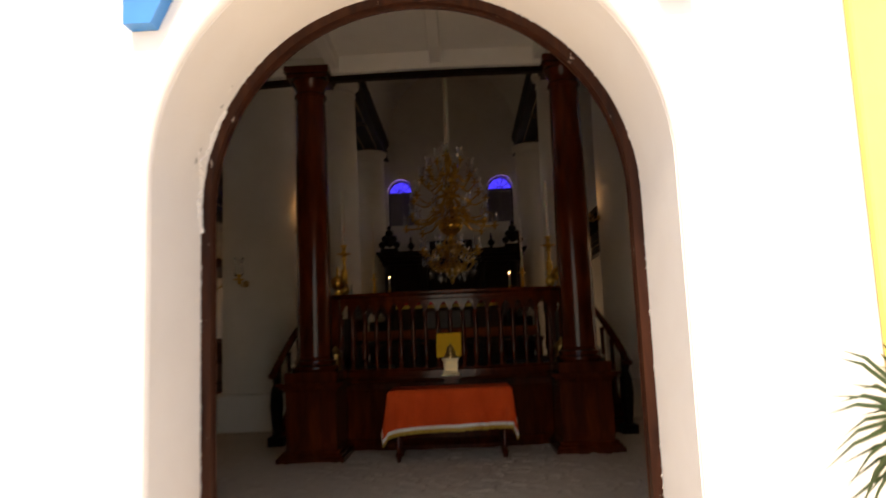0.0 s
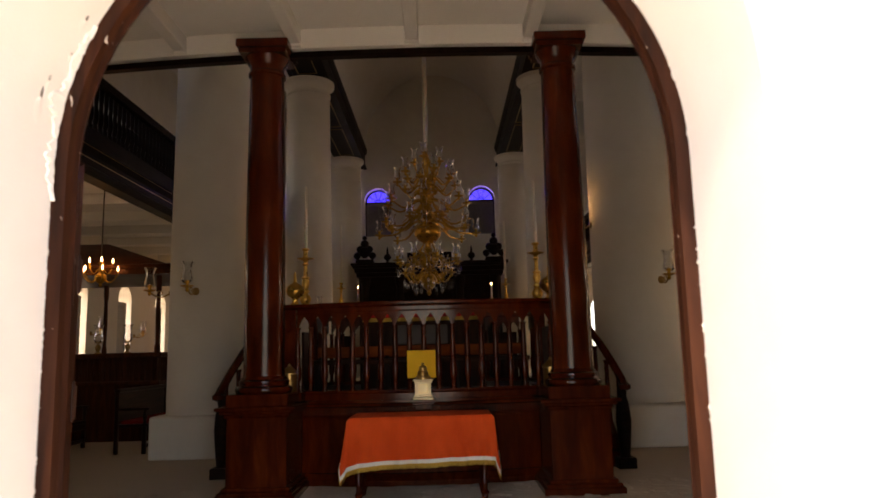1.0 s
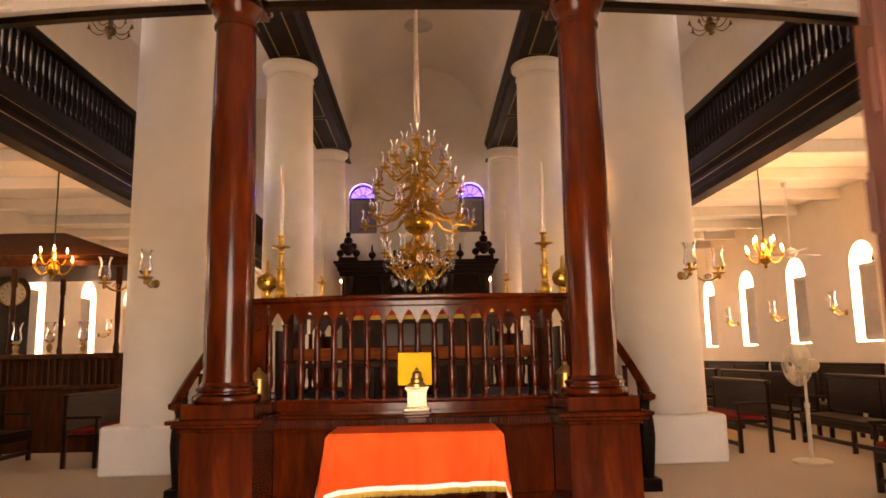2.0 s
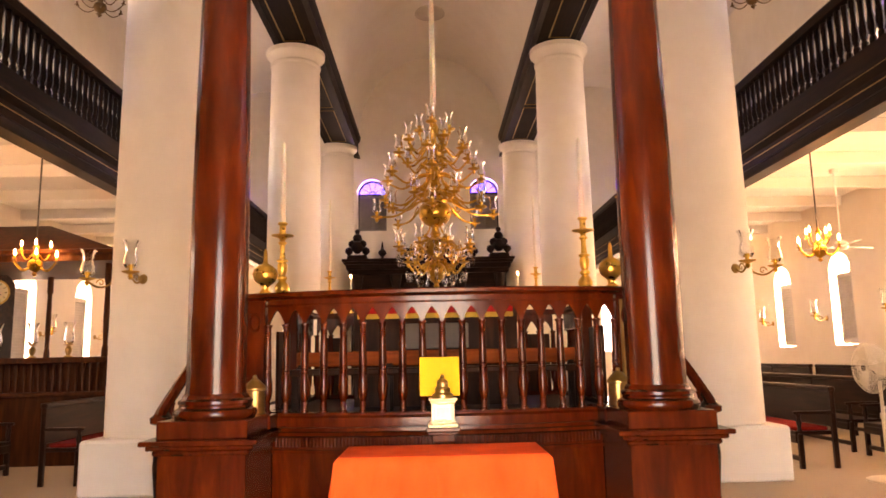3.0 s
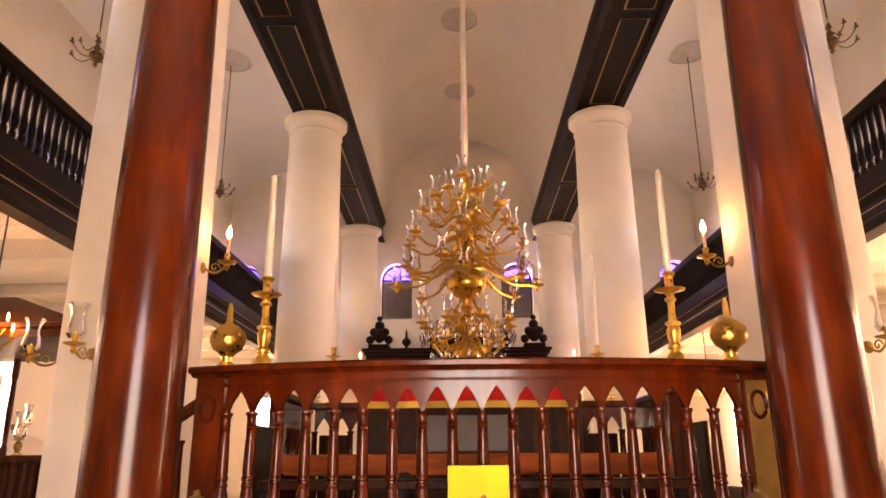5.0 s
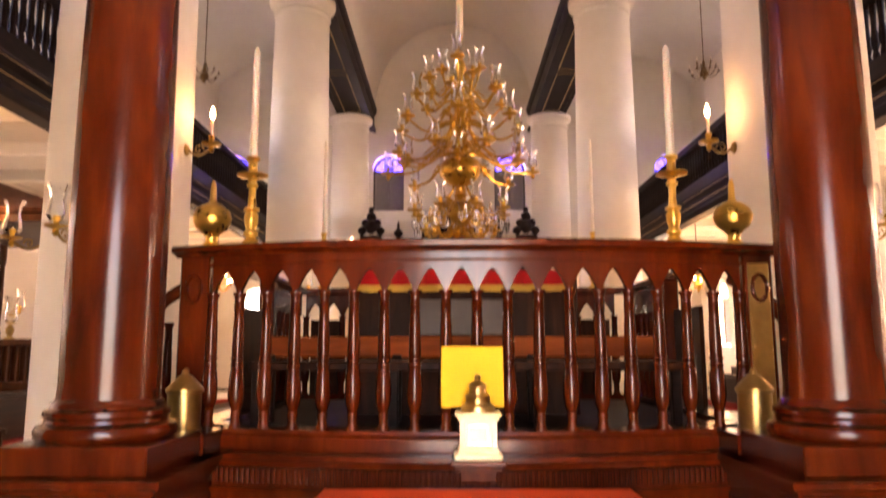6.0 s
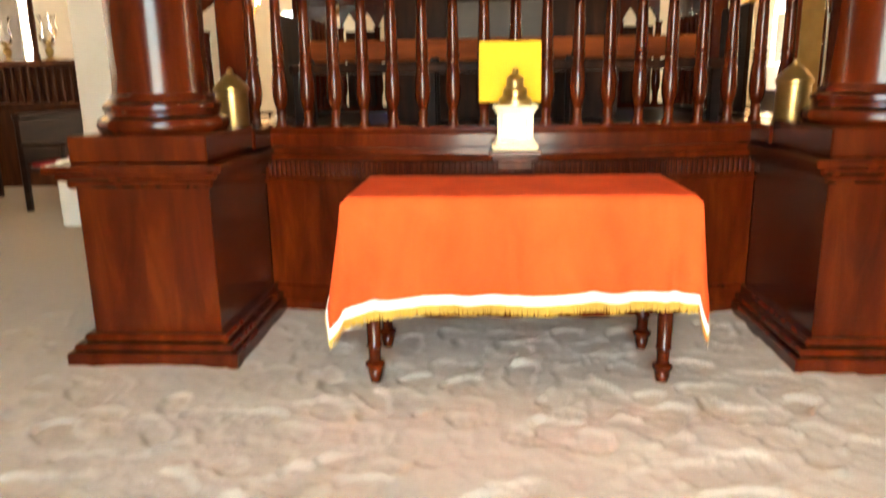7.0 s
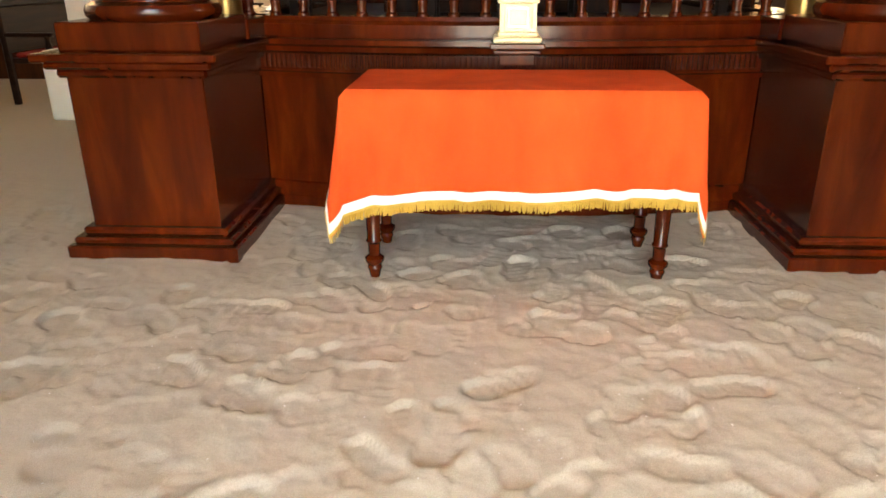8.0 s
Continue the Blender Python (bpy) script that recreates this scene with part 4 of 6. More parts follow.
# stairs at both sides of the platform
def side_stair(s):
    st = empty("side_stair", "short mahogany stair with a sloping hand rail", "stairs", group="platform stairs")
    x0, x1 = XC + s * 1.98, XC + s * 2.47
    a, b = min(x0, x1), max(x0, x1)
    for i in range(5):
        part("step", Geo().box(a, b, 9.75 + 0.27 * i, 11.3, 0.19 * i - 0.02, 0.19 * (i + 1) - 0.02, 0.012), MAHOGANY, st)
    xo = XC + s * 2.47
    part("string", Geo().prism([(9.7, -0.02), (11.1, 0.95), (11.3, 0.95), (11.3, -0.02)], 0, 0.05, lambda u, w, d: (xo + s * d, u, w)), MAHOGANY, st)
    newel = Geo().lathe([(0.10, -0.02), (0.10, 0.1), (0.06, 0.14), (0.075, 0.3), (0.095, 0.55), (0.08, 0.75), (0.05, 0.85), (0.06, 0.9), (0.06, 0.98), (0.03, 1.02)], 14, (xo, 9.66, 0)).box(xo - 0.11, xo + 0.11, 9.55, 9.77, -0.03, 0.12, 0.01)
    part("newel", newel, DARK_WOOD, st)
    rail = Geo().tube([(xo, 9.48, 0.98), (xo, 9.56, 1.03), (xo - s * 0.07, 9.78, 1.26), (xo - s * 0.16, 10.0, 1.5), (xo - s * 0.3, 10.3, 1.8), (xo - s * 0.42, 10.6, 1.98)], 0.05, 8)
    rail.lathe([(0.02, -0.05), (0.07, -0.03), (0.075, 0.02), (0.03, 0.05)], 12, (xo, 9.5, 0.97))
    part("stair_rail", rail, MAHOGANY, st)
    for k in range(4):
        t = k / 3
        p = (xo - s * 0.25 * t, 9.8 + 0.75 * t, 0.1 + 0.55 * t)
        part("baluster", bal, None, st, m=pose(*p) @ Matrix.Diagonal((1, 1, 1.35, 1)))


side_stair(-1)
side_stair(1)


# reading desk and bench inside the platform
desk = empty("reading_desk", "dark wooden reading desk under a fringed deep red cloth", "desk")
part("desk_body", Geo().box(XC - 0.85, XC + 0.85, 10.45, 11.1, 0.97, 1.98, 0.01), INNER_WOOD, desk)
# thin plate whose grey stands for the glossy front's reflection
part("desk_sheen", Geo().box(XC - 0.34, XC + 0.34, 10.42, 10.46, 1.56, 1.82, 0.01), DESK_SHEEN, desk, "grey plate painted as the sheen on the desk front")
n = 60
top = Geo().box(XC - 0.8, XC + 0.8, 10.36, 11.15, 1.99, 2.03, 0.015)
wave = [(XC - 0.8 + 1.6 * i / n, 10.355 - 0.012 * math.sin(i * 0.9)) for i in range(n + 1)]
v = [(x, y, z) for z in (2.02, 1.92) for x, y in wave]
top.add(v, [(i, i + 1, n + 2 + i, n + 1 + i) for i in range(n)])
part("cloth", top, VALANCE_RED, desk, "deep red cloth cover")
v = [(x, y - 0.004, z) for z in (1.92, 1.87) for x, y in wave]
part("fringe", Geo().add(v, [(i, i + 1, n + 2 + i, n + 1 + i) for i in range(n)]), FRINGE, desk, "gold fringe")
bench = empty("platform_bench", "mahogany bench with a broad back board", "bench")
part("back_board", Geo().box(XC - 1.35, XC + 1.35, 9.98, 10.03, 1.40, 1.54, 0.01), CHERRY, bench)
part("seat", Geo().box(XC - 1.35, XC + 1.35, 9.62, 10.0, 1.38 - 0.06, 1.38, 0.01), INNER_WOOD, bench)
for x in (-1.3, -0.45, 0.45, 1.3):
    part("leg", Geo().box(XC + x - 0.03, XC + x + 0.03, 9.95, 10.02, 0.97, 1.42, 0.006), DARK_WOOD, bench)
    part("leg", Geo().box(XC + x - 0.03, XC + x + 0.03, 9.64, 9.70, 0.97, 1.33, 0.006), DARK_WOOD, bench)


# offering box and card on the ledge
box = empty("offering_box", "small cream and gilt offering box with a brass domed lid", "box", pose(-0.02, 8.77, 0.925))
part("stand", Geo().box(-0.135, 0.135, -0.10, 0.16, -0.03, 0.0, 0.006).box(-0.12, 0.12, -0.085, 0.16, -0.055, -0.03, 0.008).box(-0.09, 0.09, -0.06, 0.13, -0.11, -0.055, 0.006), MAHOGANY, box, "mahogany stand")
part("foot", Geo().box(-0.118, 0.118, -0.085, 0.085, 0.0, 0.03, 0.01).box(-0.10, 0.10, -0.075, 0.075, 0.03, 0.055, 0.012), BOX_CREAM, box)
part("case", Geo().box(-0.082, 0.082, -0.065, 0.065, 0.05, 0.185, 0.004), BOX_CREAM, box)
for sx in (-0.078, 0.078):
    part("pilaster", Geo().box(sx - 0.012, sx + 0.012, -0.074, -0.06, 0.052, 0.185, 0.003), BOX_CREAM, box)
part("gilt_panel", Geo().sweep([(-0.045, -0.068, 0.075), (0.045, -0.068, 0.075)], [(-0.002, 0.0), (0.005, 0.0), (0.005, 0.006), (-0.002, 0.006)]).sweep([(-0.045, -0.068, 0.16), (0.045, -0.068, 0.16)], [(-0.002, 0.0), (0.005, 0.0), (0.005, 0.006), (-0.002, 0.006)])
     .box(-0.048, -0.042, -0.073, -0.066, 0.075, 0.166, 0.001).box(0.042, 0.048, -0.073, -0.066, 0.075, 0.166, 0.001), GILT, box, "gilt panel border")
part("cornice", Geo().box(-0.10, 0.10, -0.08, 0.08, 0.185, 0.205, 0.005).box(-0.112, 0.112, -0.09, 0.09, 0.205, 0.222, 0.005), BOX_CREAM, box)
part("lid", Geo().lathe([(0.085, 0.222), (0.082, 0.25), (0.06, 0.265), (0.058, 0.29), (0.062, 0.3), (0.045, 0.31), (0.04, 0.34), (0.046, 0.35), (0.03, 0.365), (0.012, 0.375), (0.018, 0.39), (0.008, 0.405)], 20), OLD_BRASS, box, "tarnished brass domed lid")
card = part("notice_card", Geo().box(-0.164, 0.164, -0.008, 0.008, 0.0, 0.315, 0.007), BOOK, m=pose(-0.04, 8.945, 1.155, -5, 0, 0))
tagged(card, "plain bright yellow card leaning on the balusters", "card")
rest = part("card_rest", Geo().box(-0.09, 0.09, -0.03, 0.05, 0.0, 0.128, 0.006), DARK_WOOD, m=pose(-0.03, 8.94, 1.028))
tagged(rest, "small mahogany block that carries the yellow card", "stand")


# ---- table with a red cloth ----
TX0, TX1, TY0, TY1, TZ = -0.765, 0.70, 7.94, 8.62, 0.805
table = empty("side_table", "small dark wooden table with turned legs", "table", pose(0, 0, 0))
part("tabletop", Geo().box(TX0 + 0.03, TX1 - 0.03, TY0 + 0.03, TY1 - 0.03, TZ - 0.04, TZ - 0.012, 0.006), MAHOGANY, table)
part("apron", Geo().box(TX0 + 0.1, TX1 - 0.1, TY0 + 0.06, TY1 - 0.06, TZ - 0.16, TZ - 0.04, 0.006), MAHOGANY, table)
leg = Geo().box(-0.035, 0.035, -0.035, 0.035, 0.52, 0.78, 0.006).lathe([(0.016, -0.03), (0.028, 0.03), (0.034, 0.045), (0.03, 0.06), (0.042, 0.075), (0.044, 0.09), (0.026, 0.105), (0.028, 0.16), (0.036, 0.17), (0.03, 0.18), (0.034, 0.34), (0.038, 0.5), (0.03, 0.53)], 16).mesh("leg", MAHOGANY)
for x in (-0.655, 0.59):
    for y in (7.985, 8.40):
        part("leg", leg, None, table, m=pose(x, y, -0.02))


def drape():
    rows, corner = 16, 9
    edge = []
    rect = [(TX0, TY0), (TX1, TY0), (TX1, TY1), (TX0, TY1)]
    counts = (130, 40, 70, 40)
    for k in range(4):
        p, q = rect[k], rect[(k + 1) % 4]
        nrm = ((0, -1), (1, 0), (0, 1), (-1, 0))[k]
        prv = ((0, -1), (1, 0), (0, 1), (-1, 0))[k - 1]
        for i in range(corner):
            t = i / corner
            a = (prv[0] * (1 - t) + nrm[0] * t, prv[1] * (1 - t) + nrm[1] * t)
            edge.append((p, a, 1 - abs(2 * t - 1)))
        n = counts[k]
        for i in range(n + 1):
            t = i / n
            edge.append(((p[0] + (q[0] - p[0]) * t, p[1] + (q[1] - p[1]) * t), nrm, 0.0))
    out = edge
    m = len(out)
    mid = ((TX0 + TX1) / 2, (TY0 + TY1) / 2)
    def point(i, depth, lift=0.0):
        (x, y), a, c = out[i]
        l = math.hypot(*a)
        front = a[1] < -0.5
        fall = (0.455 if abs(a[1]) > 0.5 else 0.42) + (0.16 if x > 0 else 0.09) * c
        tilt = 0.03 * (x - mid[0]) if front else 0.0
        d = depth * (fall - tilt)
        near = max(math.exp(-abs(x - TX0) / 0.12), math.exp(-abs(x - TX1) / 0.12)) if front else 0.0
        d *= 1 + 0.10 * near * (1 if x < 0 else 0.35)
        fold = 0.030 * math.sin(x * 15 + 0.8) * math.sin(x * 6.1 + 1.1) + 0.010 * math.sin(x * 29 + y * 17)
        crease = (0.05 * math.exp(-((TX1 - x - 0.09) / 0.03) ** 2) + 0.03 * math.exp(-((x - TX0 - 0.12) / 0.035) ** 2)) if front else 0.0
        fold += 0.016 * math.sin(x * 5.3 + 0.6) * depth - crease
        if front:
            for at, slope, wide, deep in ((-0.03, 0.02, 0.022, 0.016), (0.30, 0.12, 0.035, 0.022), (0.47, 0.20, 0.04, 0.026), (-0.52, -0.16, 0.045, 0.022), (-0.30, -0.08, 0.04, 0.012), (0.14, 0.05, 0.05, 0.012)):
                fold -= deep * math.exp(-((x - at + slope * (1 - depth)) / wide) ** 2) * (0.35 + 0.65 * depth)
            fold = max(fold, -0.03)
        if depth < 0.02 and lift == 0.0:
            return (min(max(x, TX0 + 0.022), TX1 - 0.022), min(max(y, TY0 + 0.022), TY1 - 0.022), TZ + 0.006)
        for e in (TX0, TX1):
            fold += 0.011 * math.sin(26 * (depth * 0.42 + 0.75 * abs(x - e))) * math.exp(-abs(x - e) / 0.28) * (1 if front else 0)
        o = depth ** 1.1 * (0.036 + (0.03 if x > 0 else 0.05) * c + fold + 0.012 * near) + lift
        soft = min(1.0, depth * 6)
        return (x + a[0] / l * o, y + a[1] / l * o, TZ + 0.006 - d - 0.004 * soft)
    return m, rows, point


def table_cloth():
    m, rows, point = drape()
    th = empty("table_cloth", "orange-red velvet cloth with white ribbon and gold fringe on table", "tablecloth")
    g = Geo()
    v = [point(i, r / rows) for r in range(rows + 1) for i in range(m)]
    f = [(r * m + i, r * m + (i + 1) % m, (r + 1) * m + (i + 1) % m, (r + 1) * m + i) for r in range(rows) for i in range(m)]
    g.add(v, f)
    nx, ny = 24, 10
    tv = [(TX0 + 0.022 + (TX1 - TX0 - 0.044) * i / nx, TY0 + 0.022 + (TY1 - TY0 - 0.044) * j / ny, TZ + 0.006 + 0.0025 * math.sin(i * 1.7) * math.sin(j * 1.3)) for j in range(ny + 1) for i in range(nx + 1)]
    g.add(tv, [(j * (nx + 1) + i, j * (nx + 1) + i + 1, (j + 1) * (nx + 1) + i + 1, (j + 1) * (nx + 1) + i) for j in range(ny) for i in range(nx)])
    part("velvet", g, RED_CLOTH, th, angle=70)
    band = Geo()
    lv = (0.885, 0.93, 0.975)
    v = [point(i, d, 0.004) for d in lv for i in range(m)]
    band.add(v, [(r * m + i, r * m + (i + 1) % m, (r + 1) * m + (i + 1) % m, (r + 1) * m + i) for r in range(len(lv) - 1) for i in range(m)])
    part("ribbon", band, RIBBON, th, "white ribbon along the hem", angle=70)
    fr = Geo()
    rnd = random.Random(3)
    lv = (0.965, 0.99)
    v = [point(i, d, 0.007) for d in lv for i in range(m)]
    fr.add(v, [(i, (i + 1) % m, m + (i + 1) % m, m + i) for i in range(m)])
    for i in range(m):
        a, b = Vector(point(i, 0.985, 0.006)), Vector(point((i + 1) % m, 0.985, 0.006))
        for k in range(3):
            p = a.lerp(b, (k + rnd.random() * 0.5) / 3)
            w = (b - a).normalized() * 0.0028
            l = rnd.uniform(0.028, 0.04)
            q = p + Vector((rnd.uniform(-0.004, 0.004), rnd.uniform(-0.004, 0.004), -l))
            o = Vector((0, -0.003, 0))
            fr.add([p - w, p + w, p + o, q - w, q + w, q + o], [(0, 1, 4, 3), (1, 2, 5, 4), (2, 0, 3, 5), (3, 4, 5)])
    tagged(part("fringe", fr, FRINGE, th, "gold thread fringe"), kind="stuff")


table_cloth()


# ---- brass and candles on the rail ----
def finial(x, y):
    t = empty("brass_finial", "polished brass globe finial with a pointed top", "finial", pose(x, y, 2.046), "brass finials")
    part("globe", Geo().lathe([(0.05, 0.0), (0.055, 0.02), (0.035, 0.04), (0.035, 0.07), (0.05, 0.09), (0.09, 0.12), (0.108, 0.16), (0.11, 0.18), (0.113, 0.185), (0.11, 0.19), (0.10, 0.225), (0.06, 0.26), (0.03, 0.275), (0.02, 0.29), (0.016, 0.38), (0.008, 0.41)], 28), BRASS, t)


def candlestick(x, y, z, scale, candle, lit=False):
    t = empty("candlestick", "tall turned brass candlestick with a long ivory candle", "candlestick", pose(x, y, z), "candlesticks on the rail")
    s = scale
    prof = [(0.085, 0.0), (0.085, 0.02), (0.05, 0.04), (0.045, 0.09), (0.075, 0.14), (0.08, 0.18), (0.06, 0.22), (0.035, 0.25), (0.055, 0.27), (0.055, 0.29), (0.035, 0.31), (0.05, 0.36), (0.055, 0.42), (0.04, 0.45), (0.06, 0.46), (0.06, 0.475), (0.033, 0.49), (0.027, 0.56), (0.027, 0.64), (0.045, 0.655), (0.045, 0.668), (0.028, 0.68), (0.034, 0.705), (0.05, 0.72), (0.118, 0.737), (0.122, 0.745), (0.045, 0.75), (0.034, 0.78), (0.034, 0.85), (0.055, 0.87), (0.05, 0.885)]
    part("stick", Geo().lathe([(r * s, h * s) for r, h in prof], 24), BRASS, t)
    part("candle", Geo().lathe([(0.031 * s, 0.87 * s), (0.028 * s, 0.87 * s + candle * 0.6), (0.024 * s, 0.87 * s + candle - 0.03), (0.008, 0.87 * s + candle)], 16), WAX, t, "long ivory wax candle")
    return t


for x in (-1.57, 1.52):
    finial(x, 9.33)
candlestick(-1.66, 10.46, 2.046, 0.98, 0.90)
candlestick(1.53, 10.46, 2.046, 0.98, 0.90)
candlestick(-1.40, 12.1, 2.046, 0.62, 0.95)
candlestick(1.25, 12.1, 2.046, 0.62, 0.95)


def flame_candle(x, y, z, h):
    t = empty("small_candle", "short lit candle in a small brass holder", "candle", pose(x, y, z), "lit candles")
    part("holder", Geo().lathe([(0.05, 0.0), (0.05, 0.01), (0.015, 0.02), (0.013, h * 0.5), (0.03, h * 0.52), (0.02, h * 0.55)], 14), BRASS, t)
    part("candle", Geo().lathe([(0.013, h * 0.5), (0.012, h)], 10), WAX, t)
    part("flame", Geo().lathe([(0.003, h), (0.009, h + 0.014), (0.010, h + 0.025), (0.006, h + 0.042), (0.0015, h + 0.052)], 10), BULB, t, "bright warm flame bulb")


for x, y in ((-1.13, 12.12), (1.02, 12.12)):
    flame_candle(x, y, 2.046, 0.45)
tray = part("silver_dish", Geo().lathe([(0.05, 0), (0.06, 0.01), (0.03, 0.02), (0.1, 0.05), (0.11, 0.06), (0.06, 0.05)], 20), STEEL, m=pose(-0.62, 12.12, 2.046))
tagged(tray, "small silver dish on the platform rail", "dish", "dishes on the rail")
copy_thing(tray, pose(0.5, 12.12, 2.046))

# brass cans on the platform corners behind the columns
for s in (-1, 1):
    ob = part("brass_can", Geo().lathe([(0.115, 0.0), (0.118, 0.012), (0.105, 0.025), (0.105, 0.24), (0.118, 0.25), (0.118, 0.265), (0.09, 0.30), (0.045, 0.345), (0.02, 0.36), (0.024, 0.38), (0.008, 0.395)], 24), OLD_BRASS, m=pose(XC + s * 1.5, 8.99, 1.03) @ Matrix.Scale(0.82, 4))
    tagged(ob, "tarnished brass can with a conical lid on the platform ledge", "can", "brass cans")


# ---- great chandelier ----
CH, CH_SIZE = (-0.02, 14.0), 0.945
ch = empty("chandelier", "large many-armed polished brass chandelier with glass hurricane shades", "chandelier", pose(CH[0], CH[1], 0.05) @ Matrix.Scale(CH_SIZE, 4))
stem = [(0.015, 2.60), (0.03, 2.63), (0.05, 2.66), (0.03, 2.70), (0.10, 2.76), (0.155, 2.84), (0.165, 2.90), (0.15, 2.97), (0.09, 3.04), (0.05, 3.07), (0.08, 3.1)]
stem += [(0.05, 3.13), (0.12, 3.17), (0.185, 3.24), (0.195, 3.29), (0.18, 3.35), (0.11, 3.42), (0.06, 3.45), (0.05, 3.5), (0.09, 3.53), (0.05, 3.57), (0.06, 3.64), (0.18, 3.70), (0.26, 3.80), (0.275, 3.88), (0.26, 3.96), (0.17, 4.05), (0.08, 4.09)]
stem += [(0.05, 4.14), (0.15, 4.2), (0.16, 4.26), (0.08, 4.32), (0.07, 4.42), (0.13, 4.5), (0.14, 4.56), (0.08, 4.64), (0.07, 4.76), (0.12, 4.84), (0.12, 4.92), (0.05, 5.0), (0.045, 5.2), (0.08, 5.3), (0.085, 5.36), (0.05, 5.44), (0.03, 5.5), (0.045, 5.56), (0.02, 5.64)]
part("stem", Geo().lathe(stem, 32), AGED_BRASS, ch)
part("hanging_rope", Geo().tube([(0, 0, 5.6), (0, 0, 5.8), (0.0, 0, 9.5), (0, 0, (SPRING + 3.2) / CH_SIZE)], [0.015, 0.05, 0.028, 0.022], 8), WAX, ch, "cloth-wrapped hanging rope")
shade_mesh = Geo().lathe([(0.035, 0.0), (0.055, 0.03), (0.05, 0.08), (0.038, 0.13), (0.045, 0.18), (0.062, 0.22)], 12)
shade_mesh.f = shade_mesh.f[:-2]
shade_mesh = shade_mesh.mesh("glass_shade", GLASS)
pan_mesh = Geo().lathe([(0.012, -0.09), (0.03, -0.06), (0.022, -0.03), (0.095, -0.005), (0.10, 0.005), (0.03, 0.0), (0.022, 0.03), (0.03, 0.06), (0.03, 0.085)], 14).mesh("drip_pan", AGED_BRASS)
bulb_mesh = Geo().lathe([(0.012, 0.07), (0.012, 0.105), (0.004, 0.12)], 8).mesh("candle", WAX)


def arm_mesh(r, rise):
    """An S-curved arm with a scroll, from the stem out to radius r and up by rise."""
    pts = []
    for i in range(17):
        t = i / 16
        pts.append((0.07 + (r - 0.07) * (t ** 0.9), 0, rise * t ** 3 - 0.17 * math.sin(math.pi * min(1, t * 1.02)) * (1 - 0.2 * t) + 0.12 * math.sin(2 * math.pi * t) * (1 - t)))
    g = Geo().tube(pts, [0.024 - 0.007 * i / 16 for i in range(17)], 6)
    c = pts[7]
    g.tube([(c[0] + 0.075 * (1 - k / 14) * math.cos(k * 0.62), 0, c[2] + 0.07 + 0.075 * (1 - k / 14) * math.sin(k * 0.62 - 1.5)) for k in range(14)], 0.009, 5)
    return g.mesh("arm", AGED_BRASS)


rnd = random.Random(5)
for z, r, rise, n, off in ((3.04, 0.46, -0.03, 8, 0.1), (3.42, 0.63, -0.17, 8, 0.4), (4.08, 0.97, -0.30, 8, 0.0), (4.20, 0.85, -0.19, 8, 0.45), (4.52, 0.82, -0.08, 7, 0.2), (4.82, 0.62, 0.0, 6, 0.3), (5.02, 0.50, 0.0, 5, 0.0), (5.22, 0.30, 0.10, 3, 0.2)):
    am = arm_mesh(r, rise)
    for i in range(n):
        a = 360 * (i + off) / n + rnd.uniform(-3, 3)
        arm = part("arm", am, None, ch, m=pose(0, 0, z, 0, 0, a))
        end = pose(r, 0, rise + 0.05)
        part("drip_pan", pan_mesh, None, arm, m=end)
        part("candle", bulb_mesh, None, arm, m=end)
        part("glass_shade", shade_mesh, None, arm, "clear glass hurricane shade", m=end @ pose(0, 0, 0.06, rnd.uniform(-4, 4), rnd.uniform(-4, 4)) @ Matrix.Diagonal((1.3, 1.3, 1.05, 1)))
scroll_mesh = Geo().tube([(0.06 + 0.13 * math.sin(math.pi * k / 12) + 0.05 * math.cos(k * 0.9), 0, 0.26 - 0.5 * k / 12 + 0.05 * math.sin(k * 0.9)) for k in range(13)], 0.015, 5).mesh("scroll", AGED_BRASS)
for z, n, size in ((5.12, 6, 0.8), (4.72, 8, 1.0), (4.34, 8, 1.15), (3.52, 8, 0.9), (3.1, 8, 0.8)):
    for i in range(n):
        part("scroll", scroll_mesh, None, ch, m=pose(0, 0, z, 0, 0, 360 * (i + 0.5) / n) @ Matrix.Scale(size, 4))
drop_mesh = Geo().lathe([(0.004, -0.1), (0.02, -0.06), (0.012, -0.02), (0.002, 0)], 6).mesh("glass_drop", GLASS)
for r, z, n in ((0.48, 2.94, 24), (0.63, 3.22, 24), (0.3, 2.84, 12)):
    for i in range(n):
        a = 2 * math.pi * i / n
        part("glass_drop", drop_mesh, None, ch, m=pose(r * math.cos(a), r * math.sin(a), z - 0.04 * (i % 3)) @ Matrix.Scale(1.6, 4))


